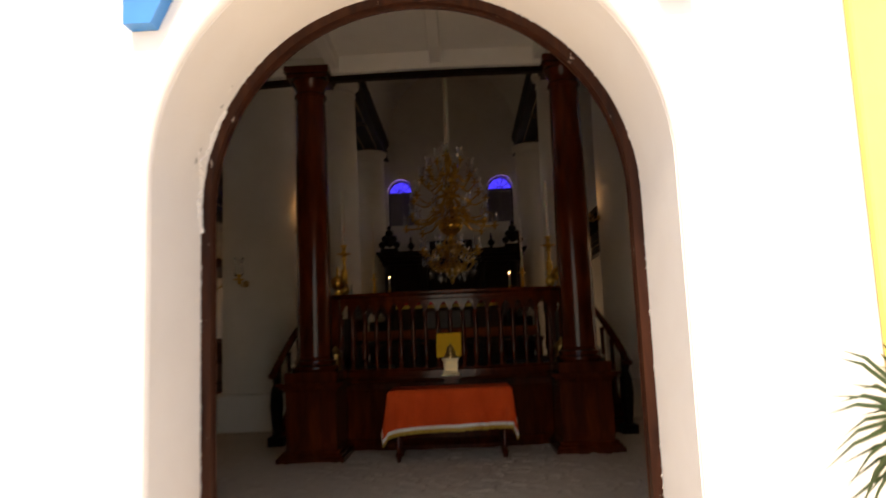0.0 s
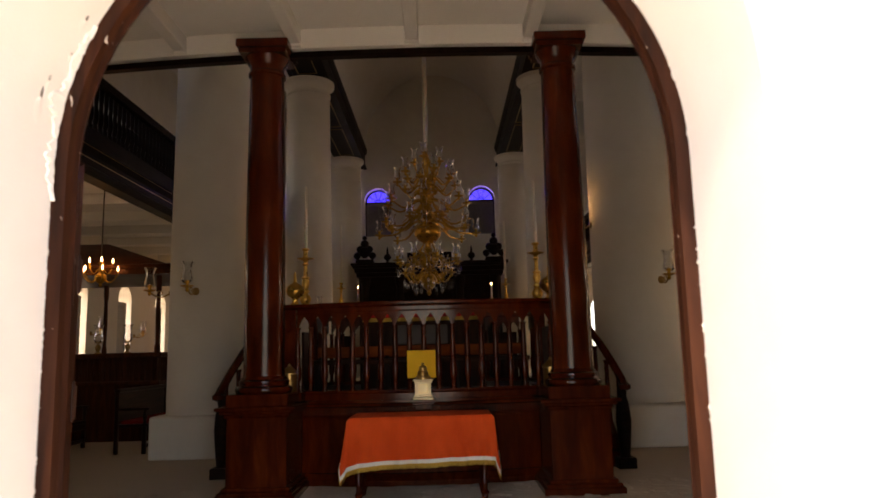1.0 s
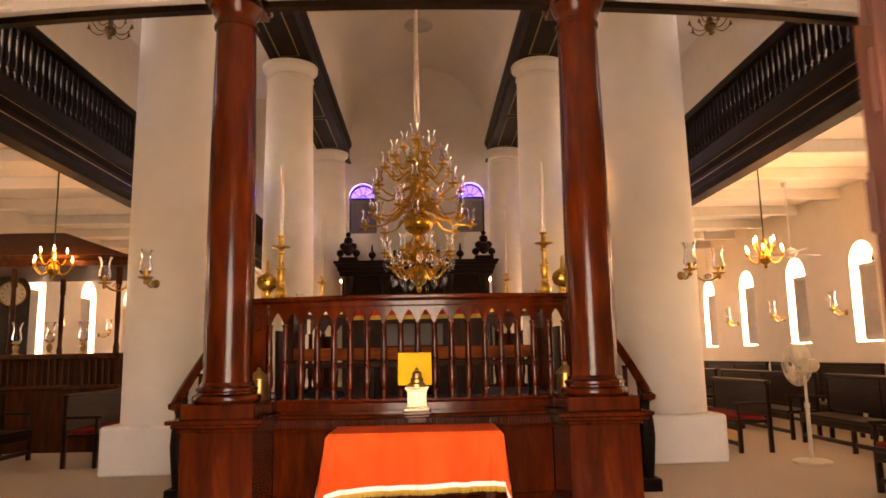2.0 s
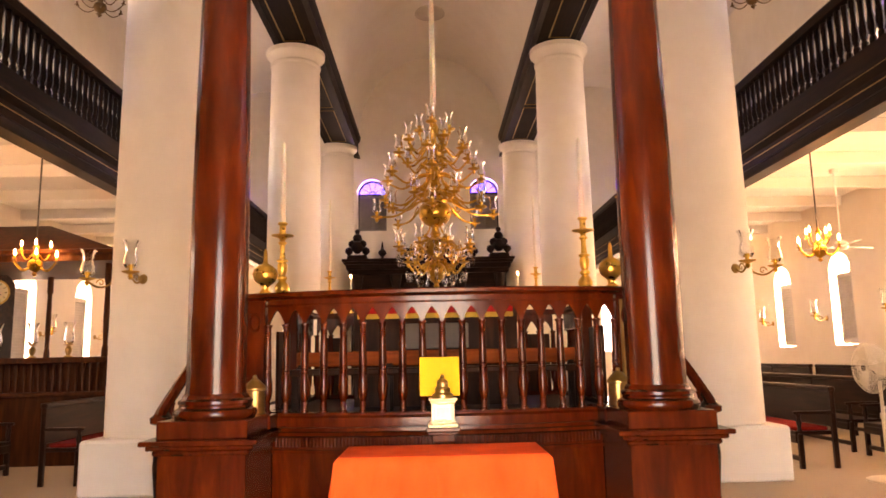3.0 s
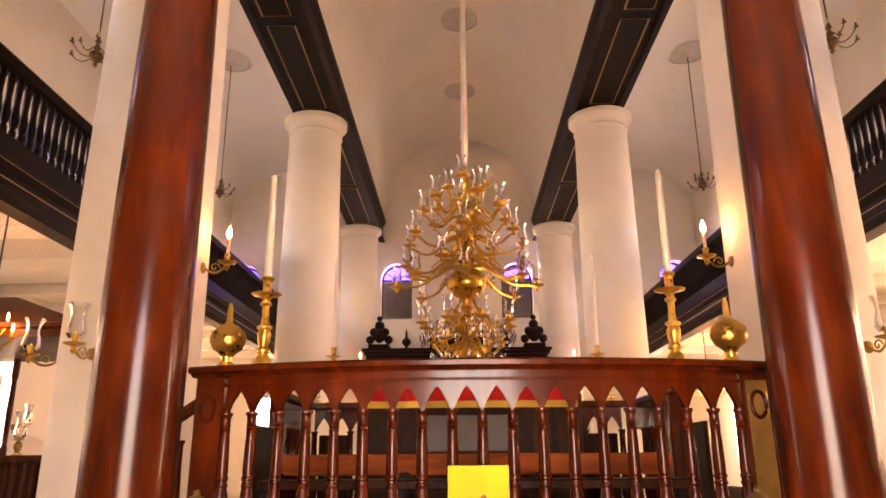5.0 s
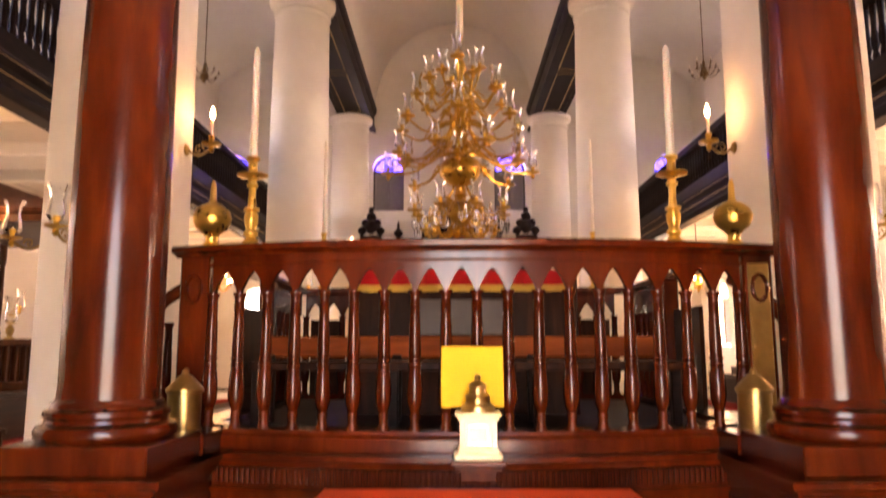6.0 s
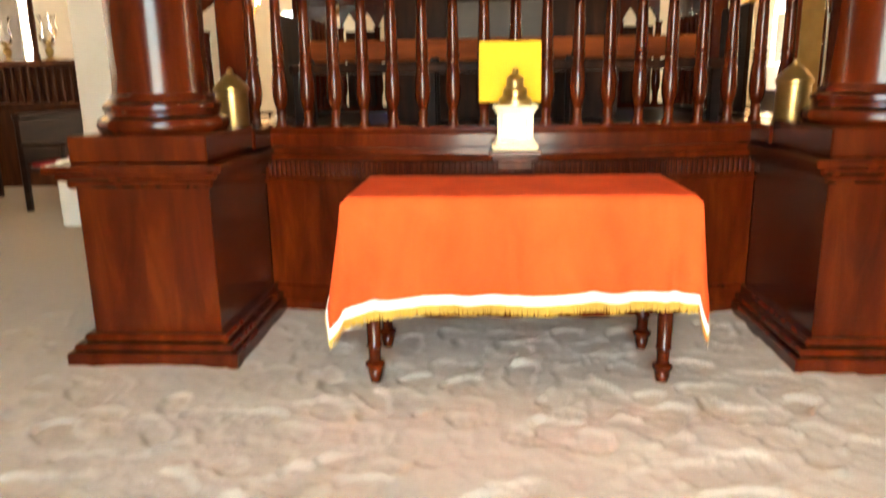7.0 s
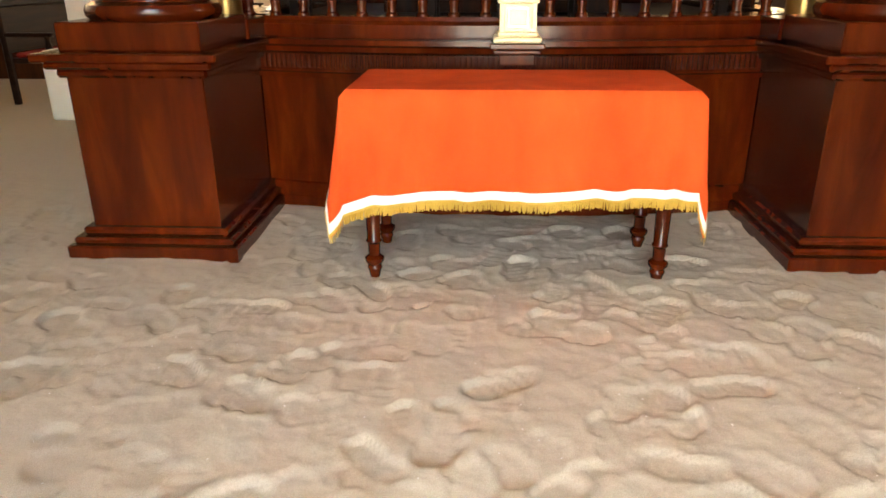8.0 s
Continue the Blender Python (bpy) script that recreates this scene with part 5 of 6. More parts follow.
# ---- smaller chandeliers ----
def small_chandelier(x, y, z, top, r, n, lit, two):
    c = empty("small_chandelier", "brass chandelier with glowing candle bulbs on a long chain" if lit else "small dark brass chandelier on a long rod", "chandelier", pose(x, y, z), "lit side chandeliers" if lit else "upper chandeliers")
    mat = AGED_BRASS if lit else DARK_BRASS
    part("stem", Geo().lathe([(0.01, -0.2), (0.04, -0.17), (0.02, -0.14), (0.08, -0.1), (0.11, -0.04), (0.10, 0.02), (0.04, 0.07), (0.05, 0.12), (0.02, 0.2), (0.05, 0.24), (0.02, 0.3), (0.008, 0.34)], 20), mat, c)
    part("chain", Geo().tube([(0, 0, 0.33), (0, 0, top - z)], 0.012, 6), IRON if lit else mat, c)
    part("ceiling_rose", Geo().lathe([(0.05, -0.05), (0.06, 0.0)], 14, (0, 0, top - z)), mat, c)
    for k in range(2 if two else 1):
        rr, zz, nn = (r, 0.0, n) if k == 0 else (r * 0.62, 0.16, max(4, n - 2))
        pts = [(0.05 + (rr - 0.05) * i / 10, 0, -0.09 * math.sin(math.pi * i / 10) + 0.05 * (i / 10) ** 2) for i in range(11)]
        am = Geo().tube(pts, 0.010, 5).lathe([(0.01, 0.04), (0.04, 0.055), (0.012, 0.06), (0.016, 0.07), (0.016, 0.12)], 10, (rr, 0, 0)).mesh("arm", mat)
        bm_ = Geo().lathe([(0.010, 0.12), (0.014, 0.14), (0.015, 0.16), (0.009, 0.19), (0.003, 0.215)], 10, (rr, 0, 0)).mesh("bulb", BULB if lit else WAX)
        for i in range(nn):
            arm = part("arm", am, None, c, m=pose(0, 0, zz - 0.03, 0, 0, 360 * (i + 0.3 * k) / nn))
            part("bulb", bm_, None, arm, "glowing candle bulb" if lit else "unlit candle")
    return c


for s in (-1, 1):
    small_chandelier(-0.1 + s * 5.9, 13.6, 2.98, GAL_Z + 0.38, 0.31, 6, True, True)
    small_chandelier(s * 5.9, 22.5, 3.0, GAL_Z + 0.38, 0.36, 6, True, True)
    small_chandelier(XC + s * 6.2, 22.0, 8.22, SPRING + 1.85, 0.36, 6, False, True)
    small_chandelier(XC + s * 5.68, 14.6, 7.6, SPRING + 1.75, 0.4, 6, False, True)


# ---- wall brackets ----
def bracket(x, y, z, rz, reach=0.22, shade=True, lit=False):
    b = empty("wall_sconce", "brass scroll wall sconce with a clear hurricane shade" if shade else "brass scroll wall sconce with a lit candle", "sconce", pose(x, y, z, 0, 0, rz), "wall sconces")
    part("backplate", Geo().lathe([(0.06, 0.0), (0.05, 0.02), (0.02, 0.03)], 14).mesh("backplate", OLD_BRASS), None, b, m=pose(0.0, 0, 0, 0, 90, 0))
    pts = [(0.02 + (reach - 0.02) * i / 12, 0, -0.07 * math.sin(math.pi * i / 12) + 0.03 * (i / 12)) for i in range(13)]
    g = Geo().tube(pts, 0.013, 6)
    g.tube([(reach * 0.5 + 0.055 * (1 - k / 12) * math.cos(k * 0.65), 0, 0.0 + 0.055 * (1 - k / 12) * math.sin(k * 0.65)) for k in range(12)], 0.008, 5)
    part("arm", g, OLD_BRASS, b)
    part("drip_pan", pan_mesh, None, b, m=pose(reach, 0, 0.06))
    if shade:
        part("glass_shade", shade_mesh, None, b, "clear glass hurricane shade", m=pose(reach, 0, 0.1) @ Matrix.Diagonal((1.6, 1.6, 1.45, 1)))
        part("candle", bulb_mesh, None, b, m=pose(reach, 0, 0.05))
    if lit:
        part("candle", Geo().lathe([(0.016, 0.07), (0.016, 0.25)], 10, (reach, 0, 0.06)), WAX, b)
        part("flame", Geo().lathe([(0.004, 0.25), (0.026, 0.28), (0.028, 0.31), (0.012, 0.36), (0.002, 0.39)], 10, (reach, 0, 0.06)), BULB, b, "bright warm flame bulb")


for s in (-1, 1):
    bracket(XC + s * (COLX + (0.06 if s < 0 else 0.24)), COLY[0] - (0.66 if s < 0 else 0.615), 2.45, -90 + s * 12, 0.24)
    bracket(XC + s * (COLX + 0.655), COLY[0] - 0.08, 2.48, 90 - s * 90, 0.34)
    bracket(XC + s * (COLX - 0.655), COLY[0] - 0.05, 3.42, 90 + s * 90, 0.25, False, True)
    bracket(XC + s * (COLX - 0.3), COLY[1] - 0.58, 2.6, -90 - s * 25, 0.24)
for y in (13.65, 16.1, 18.6, 21.1):
    bracket(SIDE - 0.003, y, 2.15, 180, 0.26)
    bracket(-SIDE + 0.003, y, 2.15, 0, 0.26)


# ---- ceiling fans and standing fans ----
def ceiling_fan(x, y, top, z, turn):
    f = empty("ceiling_fan", "white three-bladed ceiling fan on a long rod", "fan", pose(x, y, z), "ceiling fans")
    part("rod", Geo().tube([(0, 0, 0.05), (0, 0, top - z)], 0.016, 8).lathe([(0.06, top - z - 0.08), (0.075, top - z)], 12), FAN_WHITE, f)
    part("motor", Geo().lathe([(0.03, -0.1), (0.09, -0.08), (0.12, -0.03), (0.12, 0.03), (0.06, 0.07), (0.02, 0.09)], 20), FAN_WHITE, f)
    blade = Geo().box(0.12, 0.72, -0.065, 0.065, -0.035, -0.025, 0.003).mesh("blade", FAN_WHITE)
    for i in range(3):
        part("blade", blade, None, f, m=pose(0, 0, 0, 0, 0, turn + 120 * i) @ pose(0, 0, 0, 8))


for i, y in enumerate((15.4, 19.5, 23.6)):
    ceiling_fan(7.2, y, GAL_Z + 0.38, 3.3, 20 + 33 * i)


def standing_fan(x, y, rz):
    f = empty("standing_fan", "cream standing fan with a round wire guard", "fan", pose(x, y, 0, 0, 0, rz), "standing fans")
    part("base", Geo().lathe([(0.24, -0.01), (0.24, 0.015), (0.2, 0.03), (0.04, 0.05), (0.03, 0.1)], 28), FAN_CREAM, f)
    part("pole", Geo().tube([(0, 0, 0.05), (0, 0, 0.7)], 0.025, 10).tube([(0, 0, 0.7), (0, 0, 1.1)], 0.018, 10).lathe([(0.035, 0.68), (0.035, 0.74)], 12), FAN_CREAM, f)
    part("motor", Geo().lathe([(0.05, -0.02), (0.085, 0.02), (0.085, 0.14), (0.05, 0.2)], 16).mesh("motor", FAN_CREAM), None, f, m=pose(0, 0.0, 1.22, 90, 0, 0) @ pose(0, 0, -0.18))
    guard = Geo()
    for k in range(56):
        a = 2 * math.pi * k / 56
        pts = [(r * math.cos(a), r * math.sin(a), d) for r, d in ((0.04, 0.09), (0.15, 0.085), (0.25, 0.05), (0.29, 0.0), (0.25, -0.05), (0.08, -0.07))]
        guard.tube(pts, 0.0034, 3)
    for r, d in ((0.29, 0.0), (0.2, 0.07), (0.1, 0.09)):
        guard.tube([(r * math.cos(t * math.pi / 14), r * math.sin(t * math.pi / 14), d) for t in range(29)], 0.004, 4)
    part("guard", guard, FAN_CREAM, f, m=pose(0, -0.1, 1.25, 90, 0, 0))
    bl = Geo()
    for k in range(3):
        a = 2 * math.pi * k / 3
        bl.prism([(0.03 * math.cos(a - 0.6), 0.03 * math.sin(a - 0.6)), (0.25 * math.cos(a - 0.35), 0.25 * math.sin(a - 0.35)), (0.26 * math.cos(a + 0.3), 0.26 * math.sin(a + 0.3)), (0.03 * math.cos(a + 0.6), 0.03 * math.sin(a + 0.6))], -0.005, 0.005, lambda u, w, d: (u, w, d + 0.02))
    part("blades", bl, FAN_CREAM, f, m=pose(0, -0.1, 1.25, 90, 0, 0))


standing_fan(5.0, 11.2, -82)
standing_fan(-5.35, 10.3, 25)


# ---- pews ----
def pew(x, y0, y1, facing, cushion=True, back=1.0):
    """A long bench along y at x; facing +1 looks to +x."""
    p = empty("pew", "long dark wooden pew with turned legs and red cushion" if cushion else "long dark wooden pew with a plain back", "pew", pose(x, y0, 0), "pews in the aisles")
    l, s = y1 - y0, facing
    bx = lambda a, b, c, d, e, f, r=0.008: Geo().box(min(s * a, s * b), max(s * a, s * b), c, d, e, f, r)
    part("seat", bx(-0.2, 0.28, 0.04, l - 0.04, 0.40, 0.45), PEW_WOOD, p)
    part("seat_rail", bx(0.24, 0.27, 0.06, l - 0.06, 0.30, 0.40), PEW_WOOD, p)
    part("backrest", bx(-0.23, -0.19, 0.04, l - 0.04, 0.5, back - 0.06), PEW_WOOD, p)
    part("top_rail", bx(-0.26, -0.17, 0.0, l, back - 0.06, back, 0.015), PEW_WOOD, p)
    part("stretcher", bx(0.2, 0.25, 0.06, l - 0.06, 0.08, 0.14), PEW_WOOD, p)
    n = max(2, int(l / 1.3) + 1)
    for i in range(n):
        y = 0.03 + (l - 0.06) * i / (n - 1)
        part("leg", bx(0.2, 0.26, y - 0.03, y + 0.03, -0.02, 0.42), PEW_WOOD, p)
        part("back_leg", bx(-0.24, -0.18, y - 0.03, y + 0.03, -0.02, back - 0.05), PEW_WOOD, p)
    for y in (0.03, l - 0.03):
        part("armrest", bx(-0.2, 0.3, y - 0.035, y + 0.035, 0.66, 0.70, 0.015), PEW_WOOD, p)
        part("arm_post", Geo().lathe([(0.03, 0.45), (0.022, 0.5), (0.034, 0.56), (0.022, 0.62), (0.03, 0.66)], 12, (s * 0.23, y, 0)), PEW_WOOD, p)
    if cushion:
        part("cushion", bx(-0.16, 0.27, 0.07, l - 0.07, 0.45, 0.50, 0.02), CUSHION, p, "dark red seat cushion")


for s in (-1, 1):
    pew(s * 4.75, 12.15, 14.1, -s)
    pew(s * 4.85, 6.6, 9.25, -s)
    pew(s * 4.75, 15.2, 19.4, -s)
    pew(s * 6.2, 9.2, 13.2, -s, False, 1.05)
    pew(s * 6.2, 17.5, 22.0, -s, False, 1.05)
    pew(s * 7.4, 8.2, 13.4, -s, False, 1.18)
    pew(s * 7.4, 17.6, 22.6, -s, False, 1.18)
pew(6.2, 13.5, 17.2, -1, False, 1.05)
pew(7.4, 13.6, 17.4, -1, False, 1.18)


# ---- canopied pew ----
def canopied_pew():
    b = empty("canopied_pew", "dark carved wooden stall under a hipped wooden canopy", "stall")
    x0, x1, y0, y1 = -8.35, -5.05, 14.0, 15.7
    part("dado", Geo().box(x0, x1, y0 + 0.06, y0 + 0.1, -0.02, 1.50, 0.01).box(x0, x1, y0, y0 + 0.06, -0.02, 1.02, 0.01), STALL_WOOD, b)
    part("dado_end", Geo().box(x1 - 0.12, x1 - 0.06, y0 + 0.1, y1, -0.02, 1.50, 0.01), STALL_WOOD, b)
    part("rail", Geo().box(x0, x1 + 0.05, y0 - 0.05, y0 + 0.11, 1.50, 1.59, 0.015), STALL_WOOD, b)
    part("rail_end", Geo().box(x1 - 0.1, x1 + 0.05, y0 + 0.11, y1, 1.50, 1.59, 0.015), STALL_WOOD, b)
    part("moulding", Geo().box(x0, x1 + 0.03, y0 - 0.03, y0 + 0.09, 1.0, 1.07, 0.015), STALL_WOOD, b)
    bar = Geo().lathe([(0.03, 0.0), (0.018, 0.05), (0.032, 0.14), (0.018, 0.3), (0.024, 0.4), (0.03, 0.47)], 8).mesh("baluster", STALL_WOOD)
    for i in range(30):
        part("baluster", bar, None, b, m=pose(x0 + 0.08 + i * 0.11, y0 + 0.03, 1.06))
    for i in range(13):
        part("baluster", bar, None, b, m=pose(x1 - 0.03, y0 + 0.2 + i * 0.115, 1.06))
    for x in (x0 + 0.07, x0 + 1.5, x1 - 0.05):
        for y in (y0 + 0.03, y1 - 0.05):
            part("post", Geo().lathe([(0.05, 1.56), (0.05, 1.70), (0.035, 1.76), (0.045, 2.2), (0.035, 2.7), (0.05, 2.75), (0.05, 3.02)], 14, (x, y, 0)), STALL_WOOD, b)
    part("canopy", Geo().add([(x0 - 0.2, y0 - 0.3, 3.02), (x1 + 0.3, y0 - 0.3, 3.02), (x1 + 0.3, y1 + 0.3, 3.02), (x0 - 0.2, y1 + 0.3, 3.02),
                              (x0 - 0.2, y0 - 0.3, 3.16), (x1 + 0.3, y0 - 0.3, 3.16), (x1 + 0.3, y1 + 0.3, 3.16), (x0 - 0.2, y1 + 0.3, 3.16),
                              (x0 + 0.9, y0 + 0.6, 3.74), (x1 - 1.3, y0 + 0.6, 3.74), (x1 - 1.3, y1 - 0.6, 3.74), (x0 + 0.9, y1 - 0.6, 3.74)],
                             [(0, 1, 2, 3), (0, 1, 5, 4), (1, 2, 6, 5), (2, 3, 7, 6), (3, 0, 4, 7), (4, 5, 9, 8), (5, 6, 10, 9), (6, 7, 11, 10), (7, 4, 8, 11), (8, 9, 10, 11)]), STALL_WOOD, b)
    part("canopy_edge", Geo().sweep([(x0 - 0.2, y0 - 0.3, 3.16), (x1 + 0.3, y0 - 0.3, 3.16), (x1 + 0.3, y1 + 0.3, 3.16), (x0 - 0.2, y1 + 0.3, 3.16)], [(0.0, -0.05), (0.05, -0.02), (0.05, 0.03), (0.0, 0.05)], True), STALL_WOOD, b)


canopied_pew()


def wall_clock(x, y, z, rz):
    c = empty("wall_clock", "pale round clock dial in a dark arched wooden case", "clock", pose(x, y, z, 0, 0, rz))
    place = lambda u, w, d: (u, d, w)
    case = [(-0.30, -1.14)] + arc(0, 0.06, 0.30, 180, 0, 14) + [(0.30, -1.14)]
    part("case", Geo().prism(case, 0.0, 0.16, place), PEW_WOOD, c)
    ring = lambda r0, r1, d0, d1: Geo().prism(arc(0, 0, r1, 0, 360, 28)[:-1], d0, d1, place)
    part("bezel", ring(0, 0.225, -0.03, 0.0), OLD_BRASS, c, "brass bezel")
    part("dial", ring(0, 0.195, -0.036, -0.028), plain("aged_clock_dial", (0.66, 0.60, 0.48), 0.4), c, "aged cream dial")
    for k in range(12):
        a = math.radians(30 * k)
        part("hour_mark", Geo().prism([(0.14 * math.cos(a) - 0.006 * math.sin(a), 0.14 * math.sin(a) + 0.006 * math.cos(a)), (0.14 * math.cos(a) + 0.006 * math.sin(a), 0.14 * math.sin(a) - 0.006 * math.cos(a)), (0.18 * math.cos(a) + 0.006 * math.sin(a), 0.18 * math.sin(a) - 0.006 * math.cos(a)), (0.18 * math.cos(a) - 0.006 * math.sin(a), 0.18 * math.sin(a) + 0.006 * math.cos(a))], -0.040, -0.036, place), IRON, c)
    part("pointer", Geo().prism([(-0.006, -0.02), (0.006, -0.02), (0.004, 0.13), (-0.004, 0.13)], -0.043, -0.040, place).prism([(-0.02, 0.0), (0.09, -0.045), (0.092, -0.037), (-0.016, 0.009)], -0.046, -0.043, place), IRON, c)


wall_clock(-7.55, 15.2, 2.72, 35)


def hurricane_lamp(x, y, z):
    h = empty("hurricane_lamp", "brass hurricane lamp with a flared glass shade", "lamp", pose(x, y, z), "lamps on the stall rail")
    part("foot", Geo().lathe([(0.06, 0.0), (0.06, 0.015), (0.025, 0.03), (0.05, 0.09), (0.05, 0.13), (0.02, 0.17), (0.08, 0.19), (0.03, 0.2), (0.03, 0.22)], 18), OLD_BRASS, h)
    part("glass_shade", shade_mesh, None, h, m=pose(0, 0, 0.2) @ Matrix.Diagonal((1.5, 1.5, 1.5, 1)))


for x in (-7.45, -6.75, -6.2, -5.65):
    hurricane_lamp(x, 14.03, 1.59)


# ---- ark at the east end ----
ark = empty("ark", "massive dark carved wooden ark with scrolled finials on its cornice", "ark", pose(-0.2, 27.3, 0.1) @ Matrix.Scale(0.926, 4))
part("body", Geo().box(-2.85, 2.85, -0.3, 0.7, -0.14, 4.55, 0.02), DARK_WOOD, ark)
part("cornice", Geo().box(-2.95, 2.95, -0.4, 0.75, 4.55, 4.72, 0.02).box(-3.02, 3.02, -0.47, 0.75, 4.72, 4.9, 0.02).box(-3.1, 3.1, -0.55, 0.75, 4.9, 5.0, 0.02).box(-3.16, 3.16, -0.6, 0.75, 5.0, 5.1, 0.02), DARK_WOOD, ark)
for x in (-2.6, -1.2, 1.2, 2.6):
    part("pilaster", Geo().lathe([(0.22, 0.0), (0.22, 0.4), (0.16, 0.5), (0.15, 4.1), (0.2, 4.3), (0.22, 4.5)], 20, (x, -0.36, 0)), DARK_WOOD, ark)
for x in (-1.9, 1.9):
    part("door_panel", Geo().box(x - 0.5, x + 0.5, -0.36, -0.29, 0.6, 4.0, 0.02), DARK_WOOD, ark)
for x in (-0.46, 0.46):
    part("door", Geo().box(x - 0.44, x + 0.44, -0.37, -0.29, 0.5, 4.2, 0.02), DARK_WOOD, ark)
for x in (-2.62, 2.62):
    base = part("finial_base", Geo().box(x - 0.36, x + 0.36, -0.45, 0.2, 5.1, 5.26, 0.03), DARK_WOOD, ark)
    for d, h, r in ((-0.26, 0.16, 0.12), (0.26, 0.16, 0.12), (-0.16, 0.4, 0.12), (0.16, 0.4, 0.12), (0, 0.6, 0.14), (0, 0.82, 0.08), (0, 0.3, 0.2)):
        r, d, h = r * 1.25, d * 1.2, h * 1.1
        part("scroll", Geo().lathe([(r * 0.3, -r), (r * 0.85, -r * 0.5), (r, 0), (r * 0.8, r * 0.6), (r * 0.2, r)], 12, (x + d, -0.2, 5.26 + h)), DARK_WOOD, base)
for x in (-1.7, 1.7):
    part("urn", Geo().lathe([(0.1, 5.1), (0.05, 5.2), (0.16, 5.32), (0.14, 5.42), (0.05, 5.5), (0.03, 5.72), (0.0, 5.8)], 14, (x, -0.2, 0)), DARK_WOOD, ark)
part("pediment", Geo().box(-0.9, 0.9, -0.45, 0.4, 5.1, 5.5, 0.03), DARK_WOOD, ark)


# ---- outside ----
# broken plaster beside the frame, and flaked paint along its edge
rnd = random.Random(21)
patch = Geo()
rows = []
for k in range(45):
    a = radians(186 - 34 * k / 44)
    x, z = (DOOR_X + (DOOR_R - 0.004) * math.cos(a), DOOR_SPRING + (DOOR_R - 0.004) * math.sin(a))
    w = (0.012 + 0.06 * abs(math.sin(math.pi * k / 15)) * math.sin(math.pi * k / 44)) * rnd.uniform(0.5, 1.4)
    rows.append([(x - math.cos(a) * d, y, z - math.sin(a) * d) for y, d in ((3.395, 0.0), (3.395, rnd.uniform(0.004, 0.010)), (3.395 - w * 0.5, rnd.uniform(0.002, 0.008)), (3.395 - w, rnd.uniform(0.001, 0.004)), (3.395 - w - 0.005, -0.004))])
patch.add([p for r in rows for p in r], [(5 * i + j, 5 * i + j + 1, 5 * i + j + 6, 5 * i + j + 5) for i in range(44) for j in range(4)])
structure("plaster_damage", patch, FACADE, "cracked and patched plaster beside the door frame", "trim", 15)
# cracks are not cut: dark flat polygons paint the shadow inside them
CRACK_SHADE = plain("crack_shadow", (0.10, 0.075, 0.055), 0.9)
crack_marks, flaps = Geo(), Geo()
for deg, y, l, wide in ((168, 3.25, 0.026, 0.012), (165, 3.27, 0.016, 0.006), (152, 3.32, 0.014, 0.010), (159, 3.34, 0.008, 0.005), (146, 3.31, 0.010, 0.005)):
    a0 = radians(deg)
    def on_reveal(da, dy, lift):
        r = DOOR_R - lift
        return (DOOR_X + r * math.cos(a0 + da), y + dy, DOOR_SPRING + r * math.sin(a0 + da))
    k0, k1 = l / DOOR_R, wide
    crack_marks.add([on_reveal(da * k0, dy * k1, 0.003) for da, dy in ((1, 0.1), (0.4, 0.7), (-0.3, 0.5), (-1, 0), (-0.2, -0.6), (0.5, -0.5))], [(0, 1, 2, 3, 4, 5)])
    edge = [on_reveal(da * k0 * 1.6 + k0 * 2.2, dy * k1 * 2.2, 0.001) for da, dy in ((1.6, 0.2), (0.7, 1.0), (-0.7, 0.8), (-1, -0.2), (-0.3, -1), (1, -0.8))]
    flaps.add(edge + [on_reveal(k0 * 2.2, 0, 0.005), on_reveal(k0 * 1.0, 0, 0.006)], [(0, 1, 6), (1, 2, 6), (2, 7, 6), (2, 3, 7), (3, 4, 7), (4, 6, 7), (4, 5, 6), (5, 0, 6)])
structure("plaster_crack_shade", crack_marks, CRACK_SHADE, "flat dark marks painting the shadow in the door reveal's cracks", "trim", 15)
structure("plaster_flaps", flaps, FACADE, "loose raised plaster flaps beside the cracks", "trim", 15)
flakes = Geo()
for k in range(110):
    t = rnd.random()
    if t < 0.3:
        x, z, nx, nz = DOOR_X - DOOR_R, rnd.uniform(0, DOOR_SPRING), -1, 0
    elif t < 0.6:
        x, z, nx, nz = DOOR_X + DOOR_R, rnd.uniform(0, DOOR_SPRING), 1, 0
    else:
        a = rnd.uniform(0, math.pi)
        x, z, nx, nz = DOOR_X + DOOR_R * math.cos(a), DOOR_SPRING + DOOR_R * math.sin(a), math.cos(a), math.sin(a)
    l, w, e = rnd.uniform(0.004, 0.022), rnd.uniform(0.001, 0.0045), rnd.uniform(-0.004, 0.004)
    tx, tz = -nz, nx
    pts = [(x + tx * l * u - nx * (w * v + 0.003), 3.397 + e * 0.2, z + tz * l * u - nz * (w * v + 0.003)) for u, v in ((-0.5, 0), (-0.2, 1), (0.3, rnd.uniform(0.4, 1.2)), (0.5, 0))]
    flakes.add(pts + [(px, py - 0.004, pz) for px, py, pz in pts], [(0, 1, 2, 3), (4, 7, 6, 5), (0, 4, 5, 1), (1, 5, 6, 2), (2, 6, 7, 3), (3, 7, 4, 0)])
structure("plaster_flakes", flakes, FACADE, "ragged white plaster flakes along the door frame", "trim", 15)
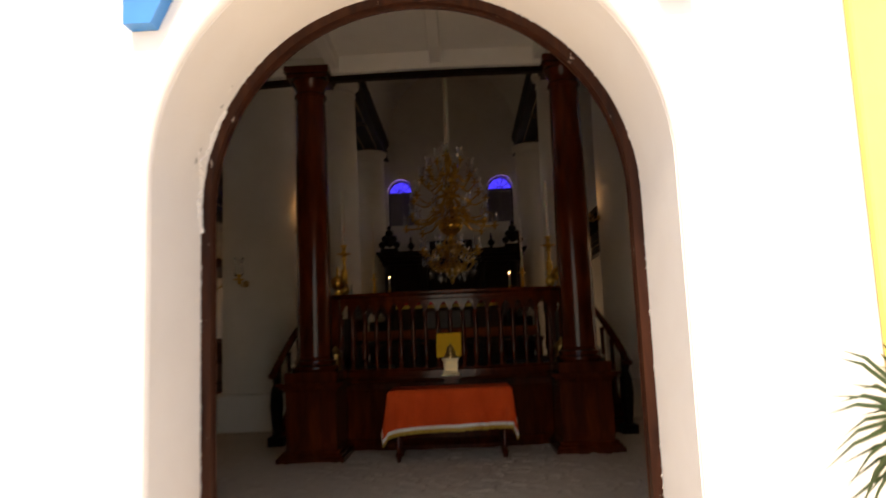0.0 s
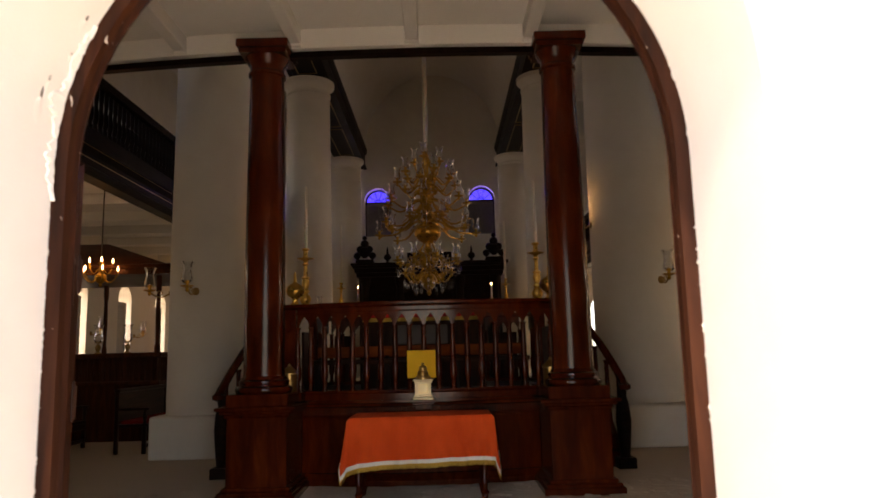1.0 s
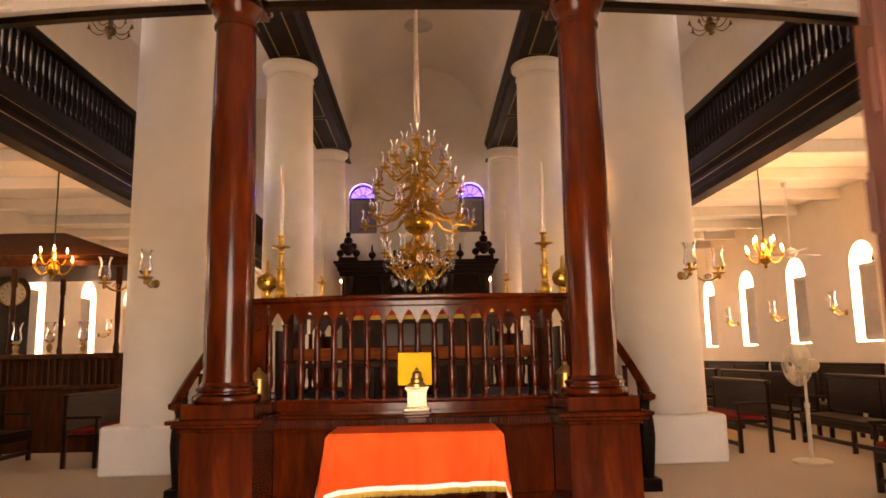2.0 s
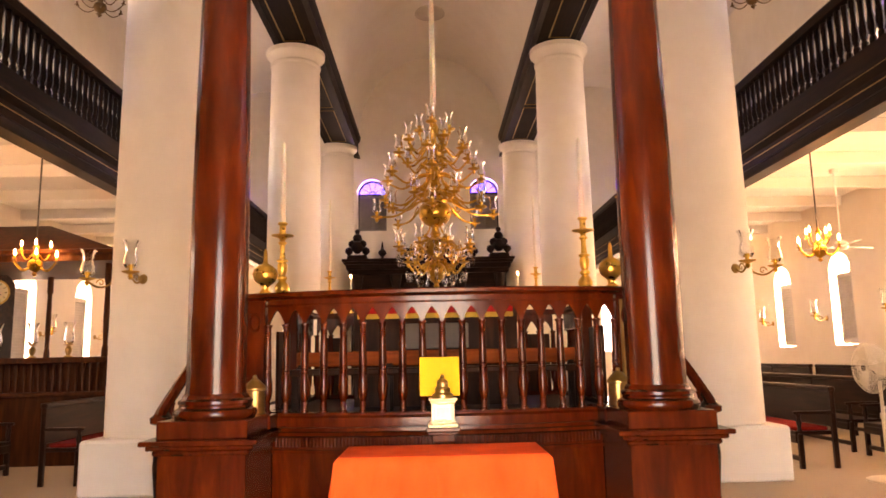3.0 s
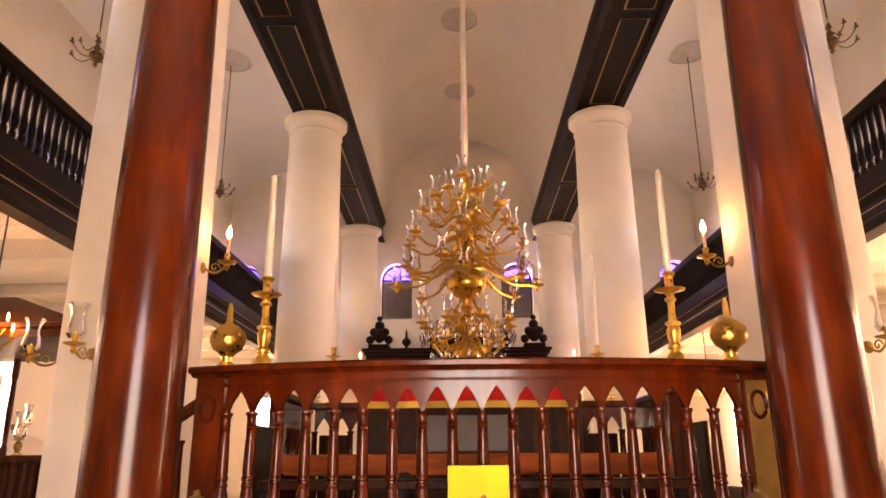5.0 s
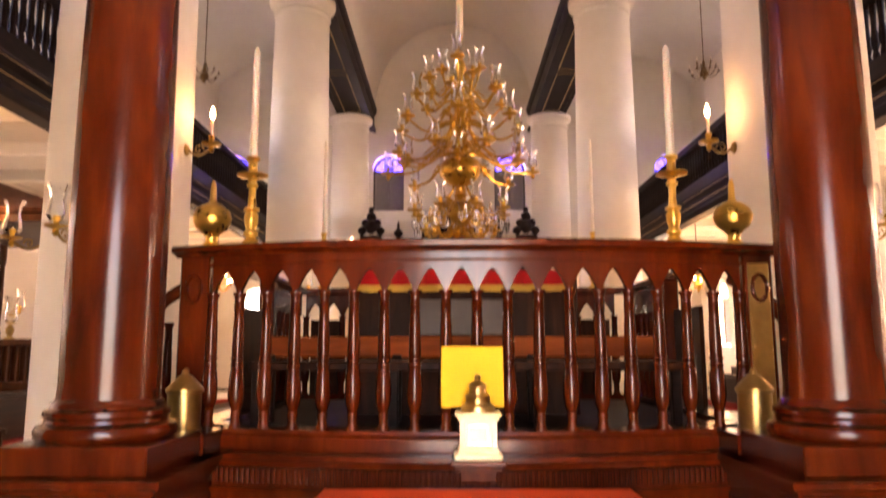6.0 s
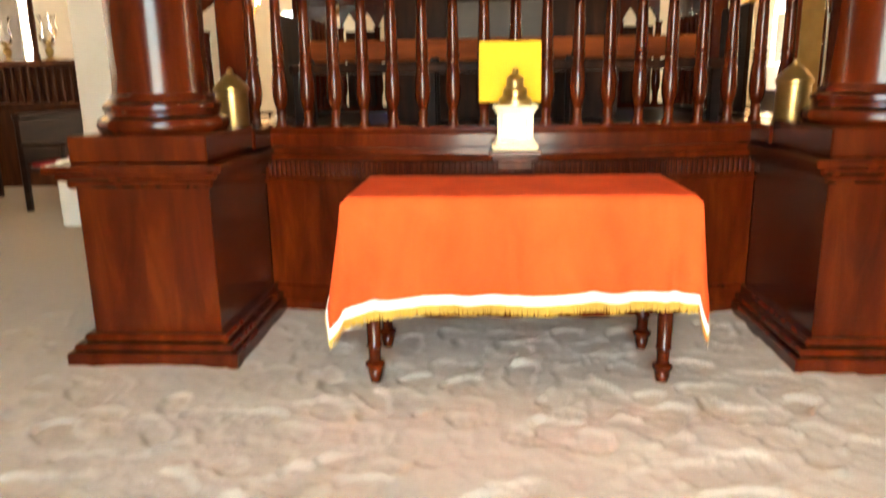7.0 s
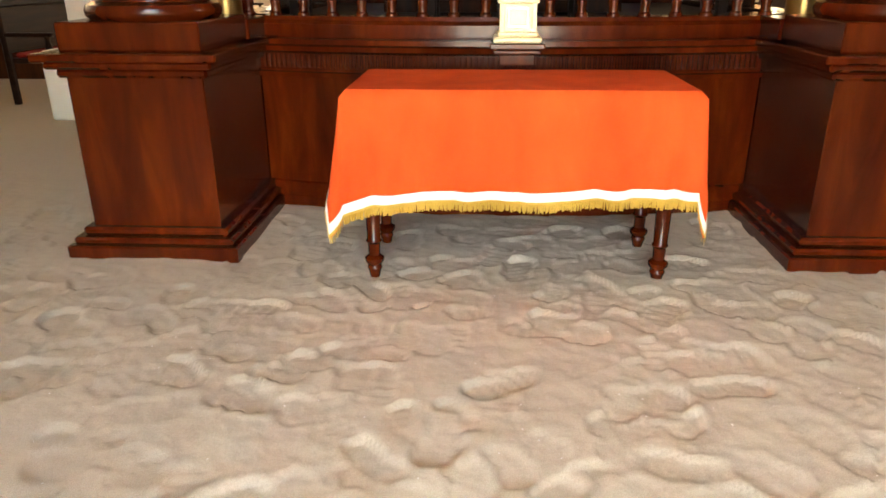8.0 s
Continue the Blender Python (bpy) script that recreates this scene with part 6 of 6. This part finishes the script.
for x in (-1.32, 1.25):
    hood = part("corbel", Geo().prism([(-0.075, 0.0), (0.06, 0.0), (0.2, 0.3), (0.2, 0.9), (-0.09, 0.9)], 0, 0.09, lambda u, w, d: (u * (1 if x < 0 else -1), -d, w)), BLUE_PAINT, m=pose(x, WEST_OUT - 0.002, 2.95 if x < 0 else 3.0))
    tagged(hood, "blue painted wooden corbel fixed to the white wall", "corbel", "blue corbels")


def palm(x, y):
    p = empty("potted_palm", "green palm with narrow arching leaflets in a clay pot", "palm", pose(x, y, -0.06))
    part("pot", Geo().lathe([(0.16, 0.0), (0.2, 0.28), (0.23, 0.3), (0.22, 0.34), (0.18, 0.33)], 20), plain("terracotta", (0.36, 0.14, 0.08)), p)
    rnd = random.Random(11)
    stems = Geo()
    for k in range(7):
        a, lean = rnd.uniform(0, 6.28) if k else math.pi, rnd.uniform(0.1, 0.35) if k else 0.12
        h = rnd.uniform(0.9, 1.35) if k else 1.02
        pts = [(lean * t * t * math.cos(a), lean * t * t * math.sin(a), 0.3 + h * t * 0.8) for t in [i / 8 for i in range(9)]]
        stems.tube(pts, [0.012 - 0.008 * i / 8 for i in range(9)], 5)
        o, leaf = Vector(pts[-1]), Geo()
        for i in range(20):
            el = radians(75 - 8.2 * i + rnd.uniform(-3, 3))
            L = rnd.uniform(0.30, 0.42)
            d = Vector((math.cos(a) * math.cos(el), math.sin(a) * math.cos(el), math.sin(el)))
            side = Vector((0, 0.25 * rnd.uniform(-1, 1), 0))
            base = o + Vector((0, 0, -0.01 * i))
            w0 = Vector((0.002, 0.010, 0.006))
            q = [base + (d + side * t) * (L * t) + Vector((0, 0, -0.10 * t * t * t)) for t in (0, 0.3, 0.65, 1.0)]
            ws = (0.4, 1.0, 0.8, 0.05)
            up = d.cross(Vector((math.sin(a), -math.cos(a), 0.1))).normalized()
            v = []
            for c, w in zip(q, ws):
                v += [c - up * 0.010 * w, c + up * 0.010 * w, c + Vector((0, -0.003, 0.0)) * w]
            f = []
            for j in range(3):
                for (m0, m1) in ((0, 2), (2, 1), (1, 0)):
                    f.append((3 * j + m0, 3 * j + m1, 3 * j + 3 + m1, 3 * j + 3 + m0))
            leaf.add(v, f)
        part("frond", leaf, PALM_GREEN, p)
    part("stems", stems, PALM_GREEN, p)


palm(2.03, 2.2)
